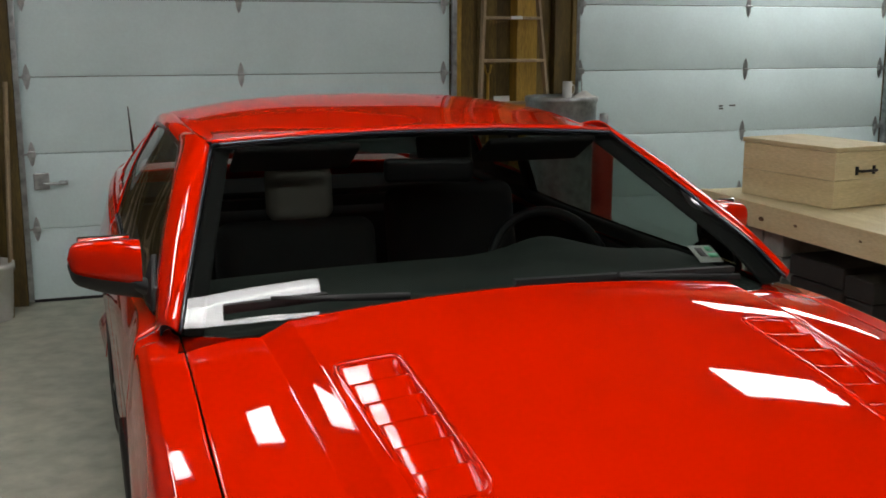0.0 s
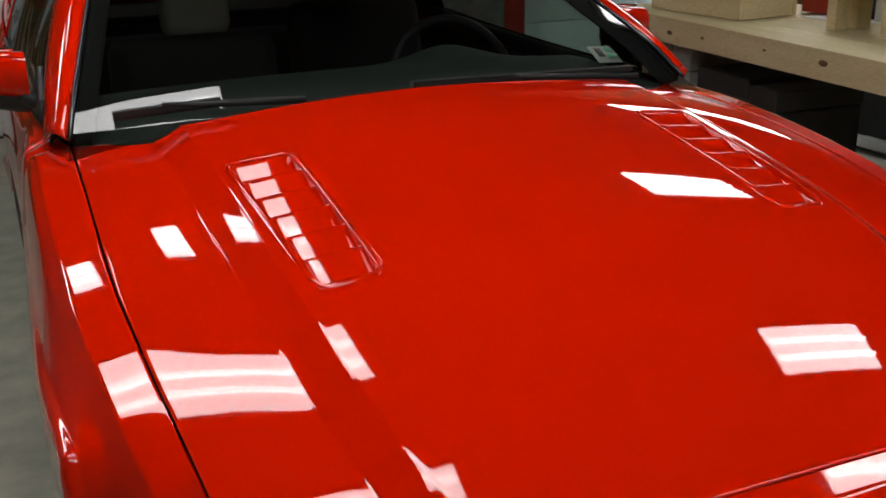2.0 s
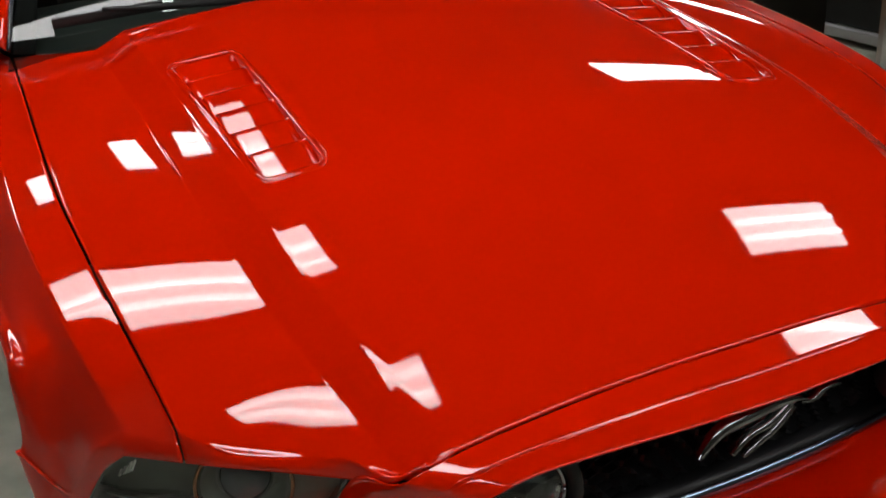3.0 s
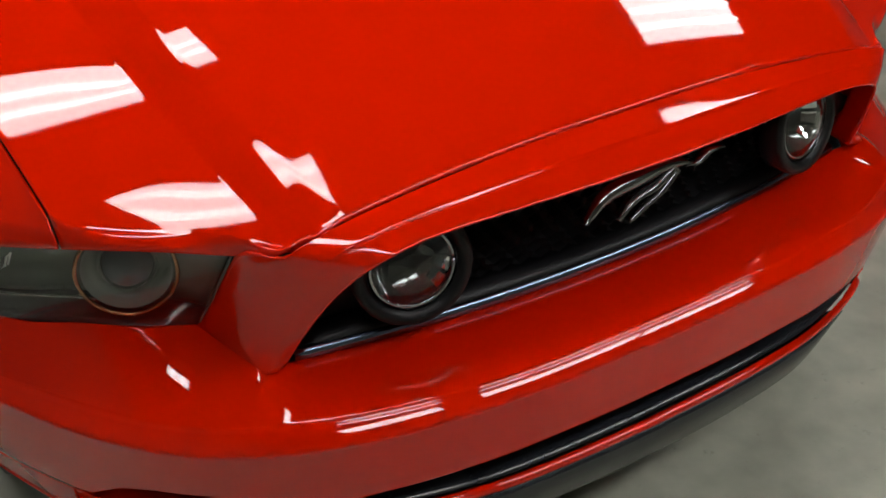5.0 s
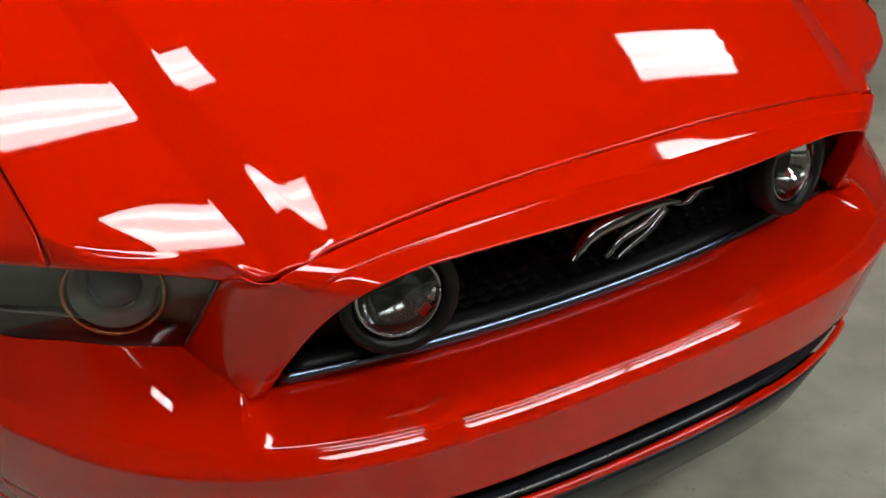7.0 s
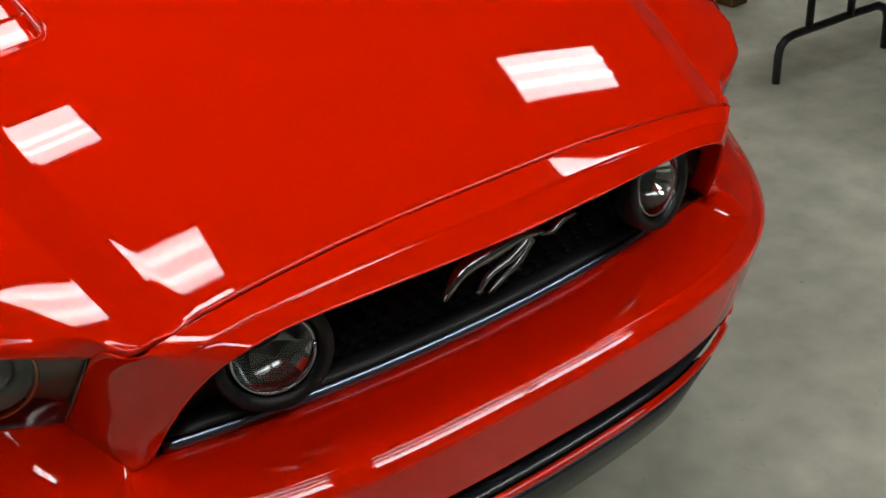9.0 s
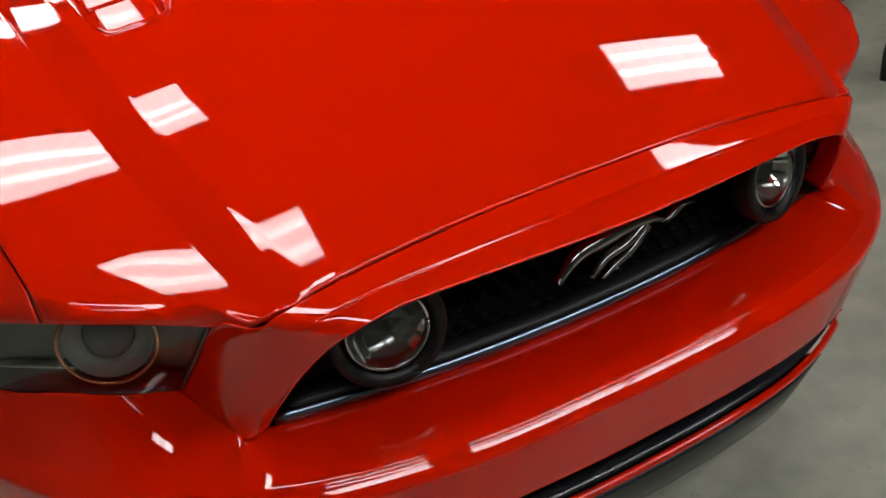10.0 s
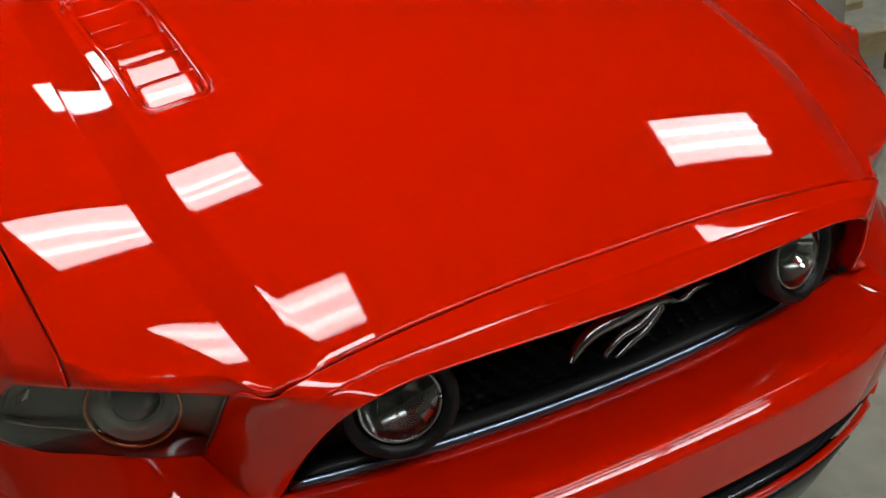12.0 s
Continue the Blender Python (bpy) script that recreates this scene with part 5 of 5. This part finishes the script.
# ---- door mirrors ----
def door_mirror(side):

    def shell(u, v, grow=0.0):
        # u round the housing, v from the inner end to the outer tip
        w = mix(0.0, 0.165, v)
        taper = 1 - 0.42 * v ** 2.2
        cap = math.sqrt(max(0.0, 1 - max(0.0, (v - 0.86) / 0.14) ** 2)) * 0.999 + 0.001
        a = u * math.tau
        hz, hy = 0.060 * taper * cap, 0.055 * taper * cap
        ce, se = math.cos(a), math.sin(a)
        ce = math.copysign(abs(ce) ** 0.75, ce)
        se = math.copysign(abs(se) ** 0.75, se)
        return V((side * (0.800 + w), 1.935 + 0.055 * v + hy * ce - 0.02, 1.088 + 0.012 * v + hz * se))
    body = part("door_mirror", sheet(shell, 36, 22), RED, car, "red door mirror with black lower shell")
    part("lower_shell", sheet(lambda u, v: shell(0.56 + 0.38 * u, v) + V((0, -0.004, -0.008 - 0.012 * math.sin(math.pi * u))), 20, 22), RUBBER, body, "black plastic lower shell")
    part("inner_cap", sheet(lambda u, v: shell(u, 0.0) * (1 - v) + V((side * 0.798, 1.915, 1.088)) * v, 36, 4), RUBBER, body)
    foot = [V((0.757, 1.86, 1.023)), V((0.772, 1.865, 1.030)), V((0.796, 1.885, 1.040)), V((0.826, 1.905, 1.048))]

    def arm(u, v):
        p, r = spline(foot, v), mix(0.030, 0.017, v)
        a = u * math.tau
        return V((side * p.x, p.y + 1.9 * r * math.cos(a), p.z + r * math.sin(a)))
    part("mirror_foot", sheet(arm, 20, 10), RUBBER, body, "black plastic mirror foot")
    sail = [V((0.776, 1.74, 1.010)), V((0.782, 1.95, 1.010)), V((0.758, 1.885, 1.118)), V((0.772, 1.765, 1.062))]
    bm = bmesh.new()
    vs = [[bm.verts.new((side * (p.x + d), p.y, p.z)) for p in sail] for d in (0.004, 0.018)]
    for k in range(4):
        bm.faces.new((vs[0][k], vs[0][(k + 1) % 4], vs[1][(k + 1) % 4], vs[1][k]))
    bm.faces.new(vs[0]), bm.faces.new(vs[1])
    bmesh.ops.bevel(bm, geom=list(bm.edges), offset=0.004, segments=2, affect="EDGES", profile=0.5)
    part("mirror_sail", bm, RUBBER, body, "black triangular cover at the window's corner")
    bm = bmesh.new()
    box(bm, (min(side * 0.815, side * 0.940), 1.985, 1.063), (max(side * 0.815, side * 0.940), 1.992, 1.150), 0.003)
    part("mirror_glass", bm, MIRROR, body, smooth=False)


door_mirror(-1)
door_mirror(1)

# ---- wipers and scuttle ----
skin("scuttle", lambda u, v: mix(V(((u * 2 - 1) * 0.72, table(REAR_Y, abs(u * 2 - 1) * 0.72) + 0.012, hood_z((u * 2 - 1) * 0.72, table(REAR_Y, abs(u * 2 - 1) * 0.72)) - 0.065)), windscreen(u, -0.07) + V((0, -0.004, -0.006)), v), 50, 6, BLACK, car, "black plastic cowl under the windscreen", 0.003)


def wiper(a, b, pivot):
    bm = bmesh.new()
    rod(bm, [pivot + V((0, 0, 0.012)), mix(pivot, a, 0.55) + V((0, -0.004, 0.020)), mix(a, b, 0.45) + V((0, -0.010, 0.020))], 0.009, 8, 0.006)
    w = part("wiper", bm, RUBBER, car, "black wiper arm and blade")
    bm = bmesh.new()
    bar(bm, a + V((0, -0.006, 0.012)), b + V((0, -0.006, 0.012)), 0.020, 0.012)
    bar(bm, a + V((0, -0.004, 0.004)), b + V((0, -0.004, 0.004)), 0.006, 0.012)
    part("blade", bm, RUBBER, w, smooth=False)


wiper(windscreen(0.055, 0.055), windscreen(0.205, 0.055), windscreen(0.33, 0.015))
wiper(windscreen(0.50, 0.035), windscreen(0.90, 0.035), windscreen(0.90, -0.01))

# inspection sticker on the glass
def on_glass(u, v, off=-0.004):
    return windscreen(u, v) + V((0, -off * 0.5, off))


def sticker():
    cu, cv = 0.884, 0.135
    st = skin("sticker", lambda u, v: on_glass(cu + 0.048 * (u - 0.5), cv + 0.085 * (v - 0.5)), 2, 2, PAPER, car, "white and green inspection sticker", 0.0008)
    for k, (u0, u1, v0, v1, mt) in enumerate(((0.12, 0.40, 0.25, 0.75, INK), (0.5, 0.9, 0.18, 0.42, GREEN), (0.55, 0.85, 0.55, 0.82, GREEN))):
        skin("print_bar", lambda u, v: on_glass(cu + 0.048 * (mix(u0, u1, u) - 0.5), cv + 0.085 * (mix(v0, v1, v) - 0.5), 0.001), 1, 1, mt, st, thick=0.0006)


sticker()

# ---- cabin ----
def dash(u, v):
    s = u * 2 - 1
    p = ws_base(s * 0.96)
    prof = [V((0, 0.01, -0.03)), V((0, 0.24, -0.020)), V((0, 0.50, -0.018)), V((0, 0.58, -0.06)), V((0, 0.56, -0.25)), V((0, 0.50, -0.45))]
    q = spline(prof, v)
    hump = 0.060 * math.exp(-((s - 0.47) / 0.20) ** 2) * smooth(0.3, 0.6, v) * smooth(1.0, 0.6, v)
    return V((p.x, p.y + q.y, p.z + q.z + hump))


skin("dashboard", dash, 40, 24, DASH, car, "dark grey vinyl dashboard", 0.003)
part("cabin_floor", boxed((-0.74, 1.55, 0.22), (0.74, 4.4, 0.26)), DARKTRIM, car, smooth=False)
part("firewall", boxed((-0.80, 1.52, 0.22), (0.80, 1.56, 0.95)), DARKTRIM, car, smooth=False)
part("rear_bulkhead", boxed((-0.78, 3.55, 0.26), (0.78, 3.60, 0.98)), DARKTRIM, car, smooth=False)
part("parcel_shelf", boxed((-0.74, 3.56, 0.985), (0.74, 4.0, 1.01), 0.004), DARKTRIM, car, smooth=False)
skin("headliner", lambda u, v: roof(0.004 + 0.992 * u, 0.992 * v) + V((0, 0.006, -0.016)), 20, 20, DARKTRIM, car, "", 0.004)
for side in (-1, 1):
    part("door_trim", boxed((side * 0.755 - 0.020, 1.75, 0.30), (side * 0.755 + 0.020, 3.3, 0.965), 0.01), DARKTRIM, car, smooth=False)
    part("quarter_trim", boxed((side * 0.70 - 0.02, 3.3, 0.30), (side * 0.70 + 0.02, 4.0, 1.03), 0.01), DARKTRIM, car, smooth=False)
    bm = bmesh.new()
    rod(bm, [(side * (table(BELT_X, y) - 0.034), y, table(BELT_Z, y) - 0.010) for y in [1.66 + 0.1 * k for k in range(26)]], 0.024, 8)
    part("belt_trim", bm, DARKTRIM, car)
    x = side * 0.37
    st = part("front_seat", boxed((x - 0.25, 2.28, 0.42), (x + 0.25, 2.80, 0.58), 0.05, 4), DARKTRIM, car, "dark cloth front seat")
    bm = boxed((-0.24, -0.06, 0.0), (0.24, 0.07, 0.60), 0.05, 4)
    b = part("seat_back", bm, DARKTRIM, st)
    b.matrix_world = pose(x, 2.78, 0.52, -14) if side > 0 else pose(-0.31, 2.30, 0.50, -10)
    b.parent = st
    bm = boxed((-0.10, -0.045, 0.0), (0.10, 0.045, 0.17), 0.035, 4)
    # the left head rest is paler: lamp light on it is put into its colour
    b = part("head_rest", bm, DASH if side > 0 else LITREST, st)
    b.matrix_world = pose(x, 2.945, 1.13, -10) if side > 0 else pose(-0.29, 2.42, 1.085, -10)
    b.parent = st
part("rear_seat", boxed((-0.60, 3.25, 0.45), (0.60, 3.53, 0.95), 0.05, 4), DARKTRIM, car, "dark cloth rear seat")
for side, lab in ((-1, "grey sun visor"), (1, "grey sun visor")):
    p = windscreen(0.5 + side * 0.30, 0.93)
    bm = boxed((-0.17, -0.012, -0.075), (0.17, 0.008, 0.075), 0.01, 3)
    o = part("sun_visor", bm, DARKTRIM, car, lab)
    o.matrix_world = pose(p.x, p.y + 0.10, p.z - 0.035, 62)
p = windscreen(0.5, 0.80)
bm = boxed((-0.125, -0.02, -0.033), (0.125, 0.02, 0.033), 0.014, 3)
o = part("rear_view_mirror", bm, BLACK, car, "black rear-view mirror")
o.matrix_world = pose(p.x + 0.0, p.y + 0.11, p.z - 0.045, 0, 0, -12)

m = pose(0.37, 2.06, 0.955, 62, 0, 0)
bm = bmesh.new()
rings = []
for i in range(41):
    a = i / 40 * math.tau
    c = m @ V((0.185 * math.cos(a), 0.185 * math.sin(a), 0))
    rings.append(c)
rod(bm, rings, 0.015, 10)
sw = part("steering_wheel", bm, BLACK, car, "black steering wheel")
bm = bmesh.new()
for a in (0.0, math.pi, math.pi * 1.5):
    bar(bm, m @ V((0, 0, -0.01)), m @ V((0.18 * math.cos(a), 0.18 * math.sin(a), 0)), 0.035, 0.014)
lathe(bm, [(0.0, 0.015), (0.06, 0.01), (0.07, -0.02)], 20, m)
part("spokes", bm, BLACK, sw)

# ---- wheels and underside ----
def wheel(x, y, side):
    m = pose(x, y, WHEEL_R, 0, 90 * side, 0)
    bm = bmesh.new()
    prof = [(0.235, -0.11), (0.30, -0.118), (0.328, -0.108), (0.343, -0.085), (0.345, 0.0), (0.343, 0.085), (0.328, 0.108), (0.30, 0.118), (0.235, 0.11)]
    lathe(bm, prof, 48, m)
    w = part("wheel", bm, RUBBER, car, "black tyre on a dark alloy rim")
    bm = bmesh.new()
    lathe(bm, [(0.236, -0.105), (0.24, 0.105), (0.225, 0.10), (0.215, 0.04), (0.215, -0.105)], 40, m)
    for k in range(5):
        a = k * math.tau / 5
        bar(bm, m @ V((0.02 * math.cos(a), 0.02 * math.sin(a), 0.07)), m @ V((0.222 * math.cos(a), 0.222 * math.sin(a), 0.085)), 0.05, 0.03)
    lathe(bm, [(0.0, 0.09), (0.05, 0.088), (0.06, 0.06)], 20, m)
    part("rim", bm, STEEL, w, "grey alloy rim", smooth=False)


for y in AXLES:
    for side in (-1, 1):
        wheel(side * (0.755 if y < 2 else 0.675), y, side)
part("underbody", boxed((-0.66, 0.30, 0.19), (0.66, 4.60, 0.23)), BLACK, car, smooth=False)
part("radiator_support", boxed((-0.50, 0.34, 0.20), (0.50, 0.38, 0.68)), BLACK, car, smooth=False)
for side in (-1, 1):
    for ax in AXLES:
        skin("arch_liner", lambda u, v: V((side * mix(0.56, 0.872 if ax < 2 else 0.79, v), ax + (ARCH - 0.004) * math.cos(math.pi * u), 0.345 + (ARCH - 0.004) * math.sin(math.pi * u))), 24, 3, BLACK, car, "", 0.003)
    part("inner_wing", boxed((side * 0.59 - 0.01, 0.50, 0.2), (side * 0.59 + 0.01, 1.5, 0.66)), BLACK, car, smooth=False)


# ---- folding table by the bench ----
def folding_table():
    t = thing("folding_table", "folding table with black tubular steel legs", "table")
    for y, k in ((1.24, 1.0), (0.52, 0.0)):
        bm = bmesh.new()
        rod(bm, [(2.035, y, 0.0), (2.035, y, 0.095), (2.042, y, 0.125), (2.062, y - 0.003 * k, 0.146), (2.095, y - 0.007 * k, 0.155), (2.35, y - 0.03 * k, 0.162), (2.49, y - 0.045 * k, 0.163), (2.53, y - 0.05 * k, 0.145), (2.545, y - 0.053 * k, 0.11), (2.548, y - 0.055 * k, 0.0)], 0.014, 12)
        part("foot_bar", bm, IRON, t, "black steel tube foot")
        for x in (2.165, 2.355):
            bm = bmesh.new()
            rod(bm, [(x, y - 0.012 * k - 0.11 * k * (x - 2.165), 0.16), (x, y - 0.012 * k - 0.11 * k * (x - 2.165), 0.72)], 0.013, 10)
            part("leg", bm, IRON, t)
    part("tabletop", boxed((1.98, 0.46, 0.72), (2.74, 1.26, 0.745), 0.006), GREYBIN, t, smooth=False)


folding_table()
